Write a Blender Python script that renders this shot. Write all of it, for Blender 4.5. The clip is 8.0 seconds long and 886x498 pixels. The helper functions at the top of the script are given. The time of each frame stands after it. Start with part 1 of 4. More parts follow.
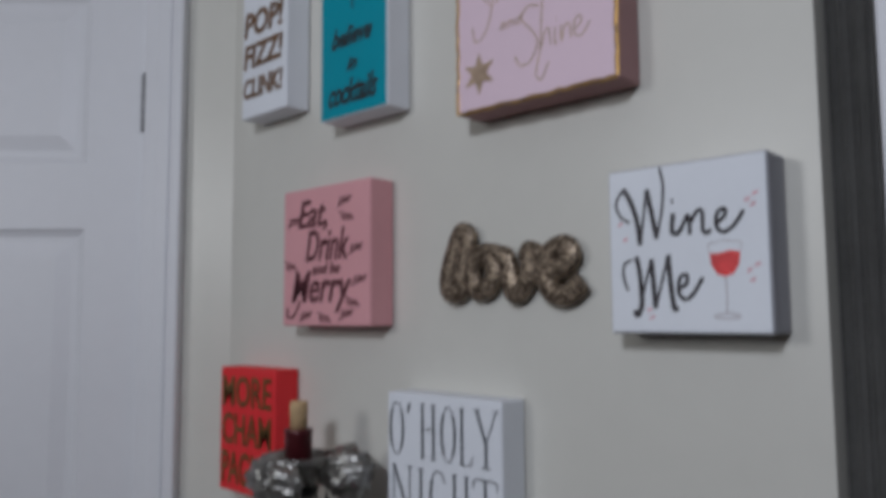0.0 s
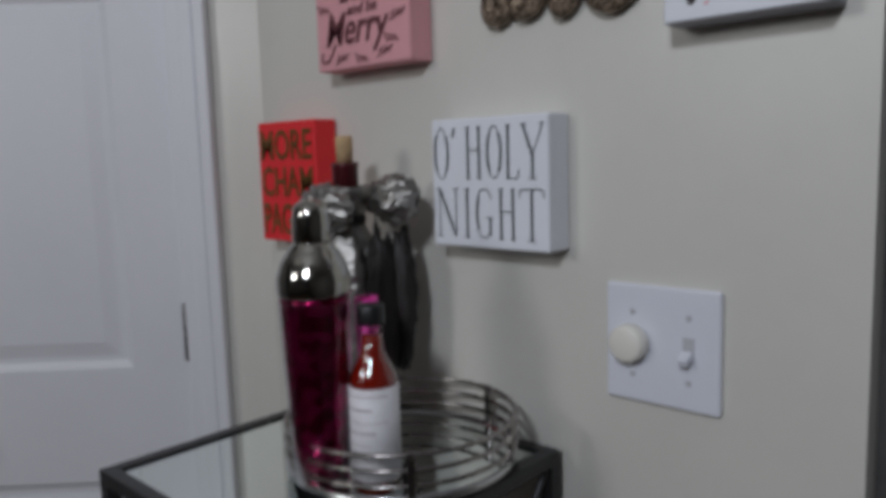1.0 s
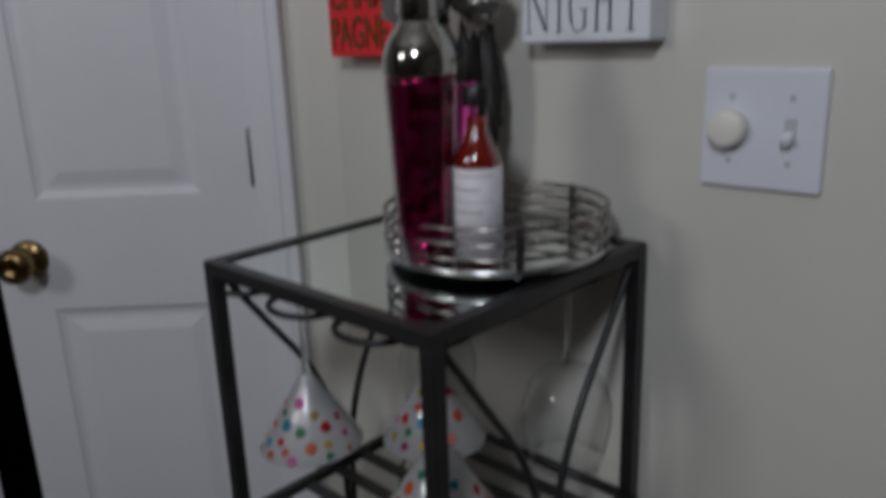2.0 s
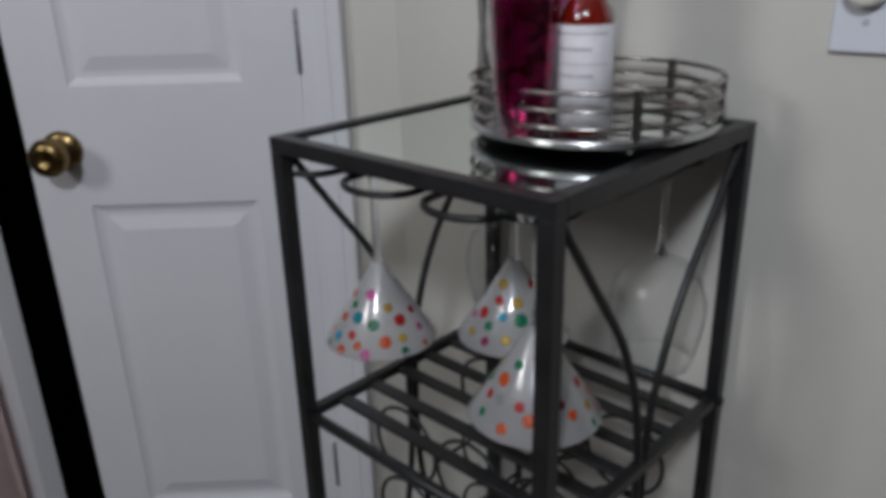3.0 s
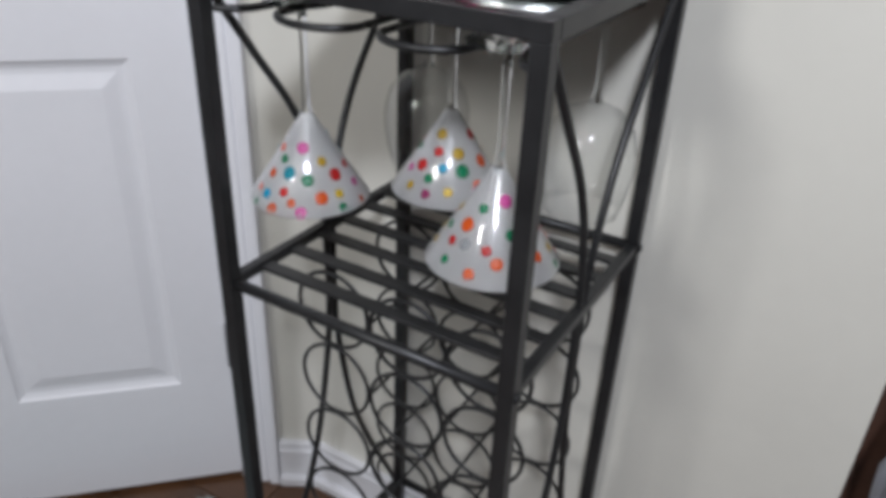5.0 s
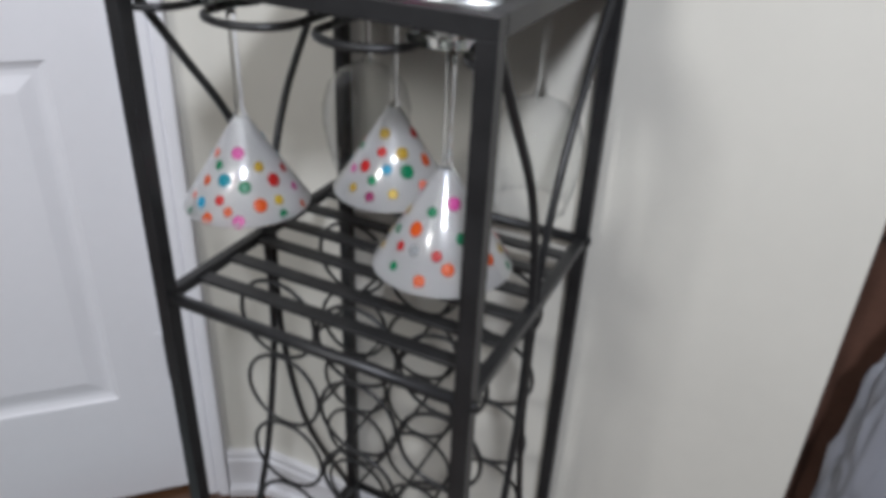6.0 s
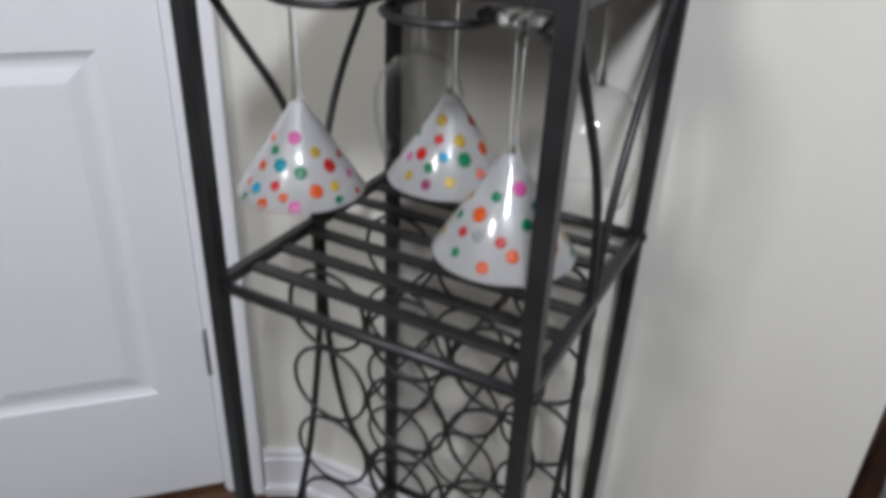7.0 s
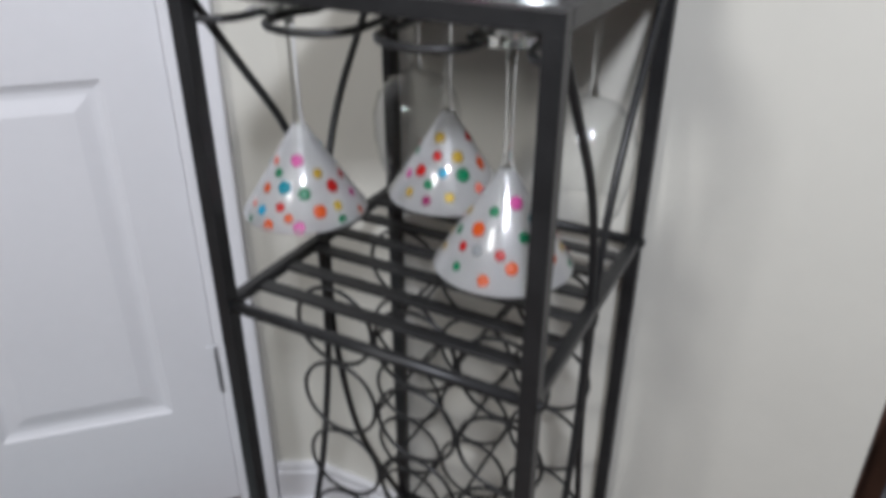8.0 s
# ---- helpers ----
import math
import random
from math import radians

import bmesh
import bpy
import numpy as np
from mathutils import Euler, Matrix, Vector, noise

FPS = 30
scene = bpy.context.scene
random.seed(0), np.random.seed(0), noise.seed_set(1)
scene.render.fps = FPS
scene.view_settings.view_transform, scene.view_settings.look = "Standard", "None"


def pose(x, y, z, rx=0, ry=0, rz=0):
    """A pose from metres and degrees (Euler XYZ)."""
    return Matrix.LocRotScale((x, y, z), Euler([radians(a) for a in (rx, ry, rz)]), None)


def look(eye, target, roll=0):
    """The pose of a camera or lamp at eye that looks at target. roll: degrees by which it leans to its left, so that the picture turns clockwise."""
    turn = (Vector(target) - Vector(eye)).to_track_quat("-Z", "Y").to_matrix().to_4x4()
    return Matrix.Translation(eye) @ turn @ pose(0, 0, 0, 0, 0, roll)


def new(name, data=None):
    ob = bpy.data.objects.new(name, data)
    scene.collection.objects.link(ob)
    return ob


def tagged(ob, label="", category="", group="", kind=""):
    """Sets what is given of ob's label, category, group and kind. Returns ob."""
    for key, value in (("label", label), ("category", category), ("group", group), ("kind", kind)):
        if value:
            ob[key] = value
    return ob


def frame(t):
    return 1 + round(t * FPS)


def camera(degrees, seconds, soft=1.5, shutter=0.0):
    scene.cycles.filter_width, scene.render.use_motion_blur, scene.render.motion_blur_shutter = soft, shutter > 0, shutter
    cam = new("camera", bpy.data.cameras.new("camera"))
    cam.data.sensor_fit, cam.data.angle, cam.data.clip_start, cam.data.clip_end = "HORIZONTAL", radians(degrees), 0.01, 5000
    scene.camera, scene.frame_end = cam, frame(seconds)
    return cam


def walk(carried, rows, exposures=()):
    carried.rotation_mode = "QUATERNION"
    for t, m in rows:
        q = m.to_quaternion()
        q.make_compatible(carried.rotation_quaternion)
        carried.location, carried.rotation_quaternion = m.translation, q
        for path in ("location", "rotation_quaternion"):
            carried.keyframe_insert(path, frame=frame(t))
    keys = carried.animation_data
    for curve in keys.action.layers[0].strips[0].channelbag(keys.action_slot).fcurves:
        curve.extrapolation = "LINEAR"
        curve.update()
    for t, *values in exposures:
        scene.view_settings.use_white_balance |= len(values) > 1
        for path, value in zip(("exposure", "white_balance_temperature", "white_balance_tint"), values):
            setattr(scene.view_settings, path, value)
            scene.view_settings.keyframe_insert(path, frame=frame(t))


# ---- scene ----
cam = camera(60.7, 8.0, soft=4.8, shutter=0.5)
PATH = [
    (0, (0.967, -0.59, 1.413), (-0.391, 0.868, 1.587), -0.4),
    (0.2, (0.96, -0.611, 1.384), (-0.37, 0.875, 1.535), 0.1),
    (0.5, (0.957, -0.611, 1.354), (-0.384, 0.873, 1.357), 0.6),
    (1, (0.945, -0.641, 1.295), (-0.408, 0.812, 1.049), -1.7),
    (1.2, (0.941, -0.644, 1.273), (-0.424, 0.796, 1.021), -0.7),
    (1.5, (0.938, -0.674, 1.251), (-0.441, 0.733, 0.907), -1.8),
    (2, (0.894, -0.727, 1.208), (-0.43, 0.671, 0.666), -2.0),
    (2.2, (0.879, -0.743, 1.186), (-0.403, 0.668, 0.582), -2.4),
    (3.3, (0.778, -0.747, 1.137), (-0.507, 0.571, 0.353), -1.6),
    (3.5, (0.772, -0.746, 1.131), (-0.433, 0.603, 0.276), -2.2),
    (4, (0.762, -0.768, 1.115), (-0.205, 0.71, 0.176), -2.5),
    (4.5, (0.723, -0.785, 1.11), (-0.177, 0.739, 0.18), 1.1),
    (4.7, (0.709, -0.799, 1.102), (-0.19, 0.717, 0.156), 2.3),
    (5.8, (0.703, -0.796, 1.084), (-0.06, 0.748, 0.067), 2.4),
    (6, (0.688, -0.777, 1.092), (-0.046, 0.798, 0.101), 2.7),
    (6.5, (0.656, -0.771, 1.087), (-0.099, 0.83, 0.155), 3.1),
    (7, (0.659, -0.785, 1.066), (-0.137, 0.772, 0.096), 2.5),
    (7.2, (0.669, -0.794, 1.052), (-0.119, 0.738, 0.036), 1.5),
    (7.5, (0.672, -0.796, 1.042), (-0.107, 0.724, 0.001), 1.3),
    (8, (0.669, -0.795, 1.081), (-0.147, 0.761, 0.126), 0.1),
]
EXPOSURES = [(0, -0.6, 5850, 10), (1.0, -0.58, 5950, 10), (2.2, -0.8, 6000, 10), (3.3, 0.18, 6000, 10), (4.0, 0.70, 6050, 10), (8.0, 0.84, 6050, 10)]
walk(cam, [(t, look(eye, target, roll)) for t, eye, target, roll in PATH], EXPOSURES)

# ---- world and light ----
world = bpy.data.worlds.new("world")
scene.world = world
world.use_nodes = True
world.node_tree.nodes["Background"].inputs[0].default_value = (0.75, 0.85, 1.0, 1)
world.node_tree.nodes["Background"].inputs[1].default_value = 0.3


def area_lamp(name, eye, target, size, watts, colour, shape="DISK"):
    data = bpy.data.lights.new(name, "AREA")
    data.shape, data.size, data.energy, data.color = shape, size, watts, colour
    ob = new(name, data)
    ob.matrix_world = look(eye, target)
    return ob


# ---- materials ----
def material(name, colour, rough=0.5, metal=0.0, noise_scale=0.0, vary=0.08, bump=0.0, bump_scale=200.0, coat=0.0):
    """A principled surface with variation at two scales and fine relief."""
    m = bpy.data.materials.new(name)
    m.use_nodes = True
    n, l = m.node_tree.nodes, m.node_tree.links
    b = n["Principled BSDF"]
    b.inputs["Base Color"].default_value = (*colour, 1)
    b.inputs["Roughness"].default_value = rough
    b.inputs["Metallic"].default_value = metal
    b.inputs["Coat Weight"].default_value = coat
    pos = n.new("ShaderNodeTexCoord")
    if noise_scale:
        big, small = n.new("ShaderNodeTexNoise"), n.new("ShaderNodeTexNoise")
        big.inputs["Scale"].default_value, small.inputs["Scale"].default_value = noise_scale, noise_scale * 12
        big.inputs["Detail"].default_value = small.inputs["Detail"].default_value = 4
        both = n.new("ShaderNodeMath")
        both.operation = "MULTIPLY_ADD"
        both.inputs[1].default_value = 0.4
        l.new(pos.outputs["Object"], big.inputs["Vector"])
        l.new(pos.outputs["Object"], small.inputs["Vector"])
        l.new(small.outputs["Fac"], both.inputs[0])
        l.new(big.outputs["Fac"], both.inputs[2])
        ramp = n.new("ShaderNodeMapRange")
        ramp.inputs["From Min"].default_value, ramp.inputs["From Max"].default_value = 0.4, 1.0
        ramp.inputs["To Min"].default_value, ramp.inputs["To Max"].default_value = 1 - vary, 1 + vary
        l.new(both.outputs[0], ramp.inputs["Value"])
        mix = n.new("ShaderNodeMix")
        mix.data_type, mix.blend_type = "RGBA", "MULTIPLY"
        mix.inputs["Factor"].default_value = 1
        mix.inputs[6].default_value = (*colour, 1)
        l.new(ramp.outputs[0], mix.inputs[7])
        l.new(mix.outputs[2], b.inputs["Base Color"])
        rr = n.new("ShaderNodeMapRange")
        rr.inputs["To Min"].default_value, rr.inputs["To Max"].default_value = max(0.02, rough - 0.08), min(1, rough + 0.08)
        l.new(big.outputs["Fac"], rr.inputs["Value"])
        l.new(rr.outputs[0], b.inputs["Roughness"])
    if bump:
        grain, bm_node = n.new("ShaderNodeTexNoise"), n.new("ShaderNodeBump")
        grain.inputs["Scale"].default_value, grain.inputs["Detail"].default_value = bump_scale, 3
        bm_node.inputs["Strength"].default_value, bm_node.inputs["Distance"].default_value = bump, 0.001
        l.new(pos.outputs["Object"], grain.inputs["Vector"])
        l.new(grain.outputs["Fac"], bm_node.inputs["Height"])
        l.new(bm_node.outputs[0], b.inputs["Normal"])
    return m


def glass_material(name, colour, rough=0.0, weight=1.0, ior=1.45):
    m = bpy.data.materials.new(name)
    m.use_nodes = True
    b = m.node_tree.nodes["Principled BSDF"]
    b.inputs["Base Color"].default_value = (*colour, 1)
    b.inputs["Roughness"].default_value = rough
    b.inputs["Transmission Weight"].default_value = weight
    b.inputs["IOR"].default_value = ior
    return m


def thin_glass(name, tint):
    """Thin-walled clear glass: straight see-through with a Fresnel gloss."""
    m = bpy.data.materials.new(name)
    m.use_nodes = True
    n, l = m.node_tree.nodes, m.node_tree.links
    n.remove(n["Principled BSDF"])
    clear, gloss, mix, fres = n.new("ShaderNodeBsdfTransparent"), n.new("ShaderNodeBsdfGlossy"), n.new("ShaderNodeMixShader"), n.new("ShaderNodeLayerWeight")
    clear.inputs[0].default_value = (*tint, 1)
    gloss.inputs["Roughness"].default_value = 0.02
    fres.inputs["Blend"].default_value = 0.5
    curve, amount = n.new("ShaderNodeMath"), n.new("ShaderNodeMath")
    curve.operation, amount.operation = "POWER", "MULTIPLY_ADD"
    curve.inputs[1].default_value, amount.inputs[1].default_value, amount.inputs[2].default_value = 4.0, 0.6, 0.028
    l.new(fres.outputs["Facing"], curve.inputs[0])
    l.new(curve.outputs[0], amount.inputs[0])
    l.new(amount.outputs[0], mix.inputs[0])
    l.new(clear.outputs[0], mix.inputs[1])
    l.new(gloss.outputs[0], mix.inputs[2])
    l.new(mix.outputs[0], n["Material Output"].inputs["Surface"])
    return m


# for unseen walls: darkened to cut bounce light and deepen shadows
BOUNCE_CUT = material("bounce_cut_taupe", (0.25, 0.24, 0.235), 0.7, noise_scale=3, vary=0.05)
WALL = material("wall_paint", (0.66, 0.645, 0.585), 0.34, noise_scale=3, vary=0.04, bump=0.15, bump_scale=350)
WHITE = material("white_gloss_paint", (0.75, 0.75, 0.775), 0.45, noise_scale=4, vary=0.03, bump=0.08, bump_scale=120)
CEILING = material("ceiling_paint", (0.74, 0.73, 0.71), 0.8, noise_scale=3, vary=0.03, bump=0.3, bump_scale=90)
IRON = material("gunmetal_enamel", (0.027, 0.027, 0.028), 0.38, 0.3, noise_scale=25, vary=0.3, bump=0.1, bump_scale=500)
BRASS = material("brass", (0.21, 0.145, 0.06), 0.28, 1.0, noise_scale=30, vary=0.2)
STEEL = material("polished_steel", (0.40, 0.39, 0.355), 0.12, 1.0, noise_scale=20, vary=0.1)
TRAY_STEEL = material("satin_steel", (0.56, 0.56, 0.56), 0.25, 1.0, noise_scale=20, vary=0.1)
NICKEL = material("brushed_nickel", (0.33, 0.31, 0.295), 0.26, 1.0, noise_scale=40, vary=0.15)
MIRROR = material("mirror_glass", (0.74, 0.79, 0.77), 0.03, 1.0)
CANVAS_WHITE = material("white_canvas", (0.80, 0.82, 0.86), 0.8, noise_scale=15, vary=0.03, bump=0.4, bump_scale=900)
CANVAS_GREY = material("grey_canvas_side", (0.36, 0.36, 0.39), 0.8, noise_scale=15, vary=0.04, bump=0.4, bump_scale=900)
DARK_GOLD = material("dark_gold_foil", (0.24, 0.135, 0.04), 0.3, 0.75, noise_scale=60, vary=0.4)
CANVAS_PINK = material("rose_canvas", (0.72, 0.36, 0.38), 0.8, noise_scale=15, vary=0.04, bump=0.4, bump_scale=900)
CANVAS_PALE = material("pale_pink_canvas", (0.80, 0.62, 0.70), 0.8, noise_scale=15, vary=0.03, bump=0.4, bump_scale=900)
CANVAS_MAUVE = material("mauve_canvas_side", (0.38, 0.22, 0.22), 0.8, noise_scale=15, vary=0.06, bump=0.4, bump_scale=900)
CANVAS_TEAL = material("teal_canvas", (0.0, 0.29, 0.38), 0.8, noise_scale=15, vary=0.05, bump=0.4, bump_scale=900)
CANVAS_RED = material("red_canvas", (0.78, 0.022, 0.028), 0.6, noise_scale=15, vary=0.05, bump=0.4, bump_scale=900)
PALE_GOLD = material("pale_gold_ink", (0.47, 0.34, 0.24), 0.5, 0.2, noise_scale=90, vary=0.35)
BROWN_GOLD = material("brown_gold_ink", (0.17, 0.085, 0.03), 0.5, 0.15, noise_scale=70, vary=0.35)
HINGE_METAL = material("dull_hinge_metal", (0.24, 0.24, 0.25), 0.55, 0.6, noise_scale=60, vary=0.25)
GOLD_FOIL = material("gold_foil", (0.50, 0.30, 0.10), 0.3, 0.8, noise_scale=60, vary=0.4)
INK = material("black_ink", (0.02, 0.014, 0.016), 0.6, noise_scale=80, vary=0.3)
GREY_INK = material("charcoal_ink", (0.04, 0.045, 0.055), 0.7, noise_scale=80, vary=0.3)
WINE_INK = material("dark_plum_ink", (0.10, 0.022, 0.03), 0.6, noise_scale=80, vary=0.3)
RED_INK = material("red_ink", (0.70, 0.06, 0.06), 0.6, noise_scale=90, vary=0.35)
PALE_INK = material("pale_grey_ink", (0.55, 0.52, 0.54), 0.7, noise_scale=80, vary=0.2)
BLUSH_INK = material("blush_ink", (0.72, 0.42, 0.46), 0.7, noise_scale=80, vary=0.2)
def glitter_material(name, dark, light):
    """Fine flakes, each with its own tone and tilt."""
    m = bpy.data.materials.new(name)
    m.use_nodes = True
    n, l = m.node_tree.nodes, m.node_tree.links
    s = n["Principled BSDF"]
    pos, cells, ramp, tilt = n.new("ShaderNodeTexCoord"), n.new("ShaderNodeTexVoronoi"), n.new("ShaderNodeValToRGB"), n.new("ShaderNodeBump")
    cells.inputs["Scale"].default_value = 380
    l.new(pos.outputs["Object"], cells.inputs["Vector"])
    l.new(cells.outputs["Color"], ramp.inputs["Fac"])
    ramp.color_ramp.elements[0].position, ramp.color_ramp.elements[0].color = 0.3, (*dark, 1)
    ramp.color_ramp.elements[1].position, ramp.color_ramp.elements[1].color = 0.8, (*light, 1)
    l.new(ramp.outputs["Color"], s.inputs["Base Color"])
    l.new(cells.outputs["Color"], tilt.inputs["Height"])
    tilt.inputs["Strength"].default_value, tilt.inputs["Distance"].default_value = 0.9, 0.002
    l.new(tilt.outputs[0], s.inputs["Normal"])
    s.inputs["Metallic"].default_value, s.inputs["Roughness"].default_value = 0.6, 0.3
    return m


GLITTER = glitter_material("gold_glitter", (0.07, 0.048, 0.032), (0.42, 0.33, 0.24))
GLITTER.node_tree.nodes["Bump"].inputs["Strength"].default_value = 0.6
GLITTER.node_tree.nodes["Principled BSDF"].inputs["Roughness"].default_value = 0.45
PLATE = material("switch_plastic", (0.74, 0.76, 0.82), 0.3, noise_scale=10, vary=0.02)
KNOB = material("ivory_plastic", (0.80, 0.78, 0.70), 0.3, noise_scale=10, vary=0.02)
SLOT = material("switch_slot", (0.50, 0.50, 0.52), 0.5, noise_scale=10, vary=0.05)
PINK = glitter_material("magenta_foil", (0.085, 0.0, 0.013), (0.31, 0.003, 0.075))
PINK.node_tree.nodes["Principled BSDF"].inputs["Metallic"].default_value = 0.88
PINK.node_tree.nodes["Voronoi Texture"].inputs["Scale"].default_value = 110
PINK.node_tree.nodes["Principled BSDF"].inputs["Roughness"].default_value = 0.22
PINK.node_tree.nodes["Bump"].inputs["Strength"].default_value = 0.42
PINK_PLASTIC = material("pink_plastic", (0.85, 0.06, 0.42), 0.3, noise_scale=20, vary=0.1)
CORK = material("cork", (0.52, 0.36, 0.19), 0.8, noise_scale=90, vary=0.3, bump=0.4)
CAPSULE = material("burgundy_foil", (0.07, 0.008, 0.012), 0.3, 0.3, noise_scale=40, vary=0.3)
SILVER_CLOTH = material("silver_lame", (0.36, 0.35, 0.33), 0.38, 1.0, noise_scale=45, vary=0.5, bump=1.0, bump_scale=75)
SILVER_CLOTH.node_tree.nodes["Bump"].inputs["Distance"].default_value = 0.005
# black of the ribbon tie, also painted shade for the bag's dark side
RIBBON_AND_BAG_SHADE = material("ribbon_and_bag_shade", (0.014, 0.012, 0.011), 0.6, 0.0, noise_scale=60, vary=0.3)
LABEL = material("paper_label", (0.70, 0.69, 0.71), 0.6, noise_scale=45, vary=0.16)
BLACK_CAP = material("black_cap", (0.012, 0.012, 0.013), 0.35, noise_scale=40, vary=0.2)
SYRUP = material("amber_red_syrup", (0.18, 0.009, 0.003), 0.1, noise_scale=30, vary=0.2, coat=1.0)
FLOORWOOD = material("brown_wood_floor", (0.080, 0.037, 0.017), 0.30, noise_scale=9, vary=0.5, bump=0.25, bump_scale=60)
FLOORGAP = material("floor_joint", (0.03, 0.014, 0.008), 0.6, noise_scale=20, vary=0.2)
RUG = material("pale_blue_pile", (0.50, 0.60, 0.60), 0.95, noise_scale=30, vary=0.2)
DARK_PANEL = material("charcoal_cloth", (0.15, 0.146, 0.138), 0.8, noise_scale=12, vary=0.3, bump=0.4, bump_scale=300)
BROWN = material("dark_brown_wood", (0.085, 0.043, 0.03), 0.4, noise_scale=14, vary=0.35)
# near-black colour carries the shade inside the closet
CLOSET_SHADE = material("closet_shade_black", (0.004, 0.004, 0.004), 0.9, noise_scale=5, vary=0.2)
PINK_CLOTH = material("dusty_pink_cloth", (0.62, 0.50, 0.48), 0.9, noise_scale=20, vary=0.12, bump=0.6, bump_scale=200)
GLASS = thin_glass("clear_glass", (0.982, 0.985, 0.985))
STEM_GLASS = glass_material("solid_clear_glass", (0.98, 0.99, 0.99))
BOTTLE_GLASS = thin_glass("clear_bottle_glass", (0.975, 0.98, 0.975))
FROST = glass_material("frosted_glass", (0.96, 0.97, 0.98), 0.36, 0.80)
FROST.node_tree.nodes["Principled BSDF"].inputs["Coat Weight"].default_value = 1.0
FROST.node_tree.nodes["Principled BSDF"].inputs["Coat Roughness"].default_value = 0.012
FROST.node_tree.nodes["Principled BSDF"].inputs["Specular IOR Level"].default_value = 0.2
POLY = glass_material("clear_plastic_film", (0.34, 0.35, 0.39), 0.16, 0.35, 1.45)


# ---- mesh helpers ----
def finish(bm, name, mat, smooth=False):
    bmesh.ops.recalc_face_normals(bm, faces=bm.faces)
    data = bpy.data.meshes.new(name)
    bm.to_mesh(data)
    bm.free()
    data.materials.append(mat)
    if smooth:
        for p in data.polygons:
            p.use_smooth = True
    return data


def part(name, bm, mat, parent=None, label="", smooth=False):
    ob = new(name, finish(bm, name, mat, smooth))
    ob.parent = parent
    if mat in (GLASS, STEM_GLASS, BOTTLE_GLASS):
        ob.visible_shadow = False
    return tagged(ob, label)


def thing(name, place=(0, 0, 0), label="", category="", group="", kind="", turn=0):
    ob = new(name)
    ob.empty_display_size = 0.03
    ob.matrix_basis = pose(*place, 0, 0, turn)
    return tagged(ob, label, category, group, kind)


def box(x0, x1, y0, y1, z0, z1, bevel=0.0, segments=2):
    bm = bmesh.new()
    bmesh.ops.create_cube(bm, size=1)
    for v in bm.verts:
        v.co = (x0 + (v.co.x + 0.5) * (x1 - x0), y0 + (v.co.y + 0.5) * (y1 - y0), z0 + (v.co.z + 0.5) * (z1 - z0))
    if bevel:
        bmesh.ops.bevel(bm, geom=bm.edges[:], offset=bevel, segments=segments, affect="EDGES", profile=0.5)
    return bm


def turned(profile, steps=40, centre=(0, 0), ripple=0.0, waves=8):
    """A lathe shape round a vertical axis from (radius, height) pairs."""
    bm = bmesh.new()
    rings = []
    for k, (r, z) in enumerate(profile):
        ring = []
        for i in range(steps):
            a = 2 * math.pi * i / steps
            rr = r * (1 + ripple * (math.sin(waves * a + 0.6 * math.sin(k)) + 0.5 * math.sin((waves + 3) * a + k * 0.9)))
            ring.append(bm.verts.new((centre[0] + rr * math.cos(a), centre[1] + rr * math.sin(a), z)))
        rings.append(ring)
    for a, b in zip(rings, rings[1:]):
        for i in range(steps):
            j = (i + 1) % steps
            bm.faces.new((a[i], a[j], b[j], b[i]))
    if profile[0][0] > 1e-4:
        bm.faces.new(rings[0])
    if profile[-1][0] > 1e-4:
        bm.faces.new(rings[-1])
    bmesh.ops.remove_doubles(bm, verts=bm.verts, dist=1e-6)
    return bm


def smooth_line(points, steps=8, closed=False):
    """A Catmull-Rom line through points."""
    p = [Vector(q) for q in points]
    n = len(p)
    out = []
    for i in range(n if closed else n - 1):
        if closed:
            a, b, c, d = p[(i - 1) % n], p[i], p[(i + 1) % n], p[(i + 2) % n]
        else:
            a, b, c, d = p[max(i - 1, 0)], p[i], p[i + 1], p[min(i + 2, n - 1)]
        for k in range(steps):
            t = k / steps
            out.append(0.5 * (2 * b + (c - a) * t + (2 * a - 5 * b + 4 * c - d) * t * t + (3 * b - a - 3 * c + d) * t ** 3))
    if not closed:
        out.append(p[-1])
    return out


def tube(points, radius, closed=False, sides=8, bm=None, flat=None):
    """A round rod along a line; flat: (normal, factor) squashes it along a direction."""
    bm = bm or bmesh.new()
    pts = [Vector(q) for q in points]
    n = len(pts)
    rings = []
    ref = None
    for i in range(n):
        ahead = (pts[(i + 1) % n] - pts[i - 1]) if closed else (pts[min(i + 1, n - 1)] - pts[max(i - 1, 0)])
        ahead.normalize()
        if ref is None:
            ref = Vector((0, 0, 1)) if abs(ahead.z) < 0.9 else Vector((1, 0, 0))
        side = ahead.cross(ref).normalized()
        ref = side.cross(ahead).normalized()
        ring = []
        for k in range(sides):
            a = 2 * math.pi * k / sides
            off = (math.cos(a) * side + math.sin(a) * ref) * radius
            if flat:
                nrm, factor = flat
                off = off - nrm * (off.dot(nrm)) * (1 - factor)
            ring.append(bm.verts.new(pts[i] + off))
        rings.append(ring)
    for i in range(n if closed else n - 1):
        a, b = rings[i], rings[(i + 1) % n]
        shift = 0
        if closed and i == n - 1:
            shift = min(range(sides), key=lambda s: (b[s].co - a[0].co).length)
        for k in range(sides):
            bm.faces.new((a[k], a[(k + 1) % sides], b[(k + 1 + shift) % sides], b[(k + shift) % sides]))
    if not closed:
        bm.faces.new(rings[0])
        bm.faces.new(rings[-1])
    return bm


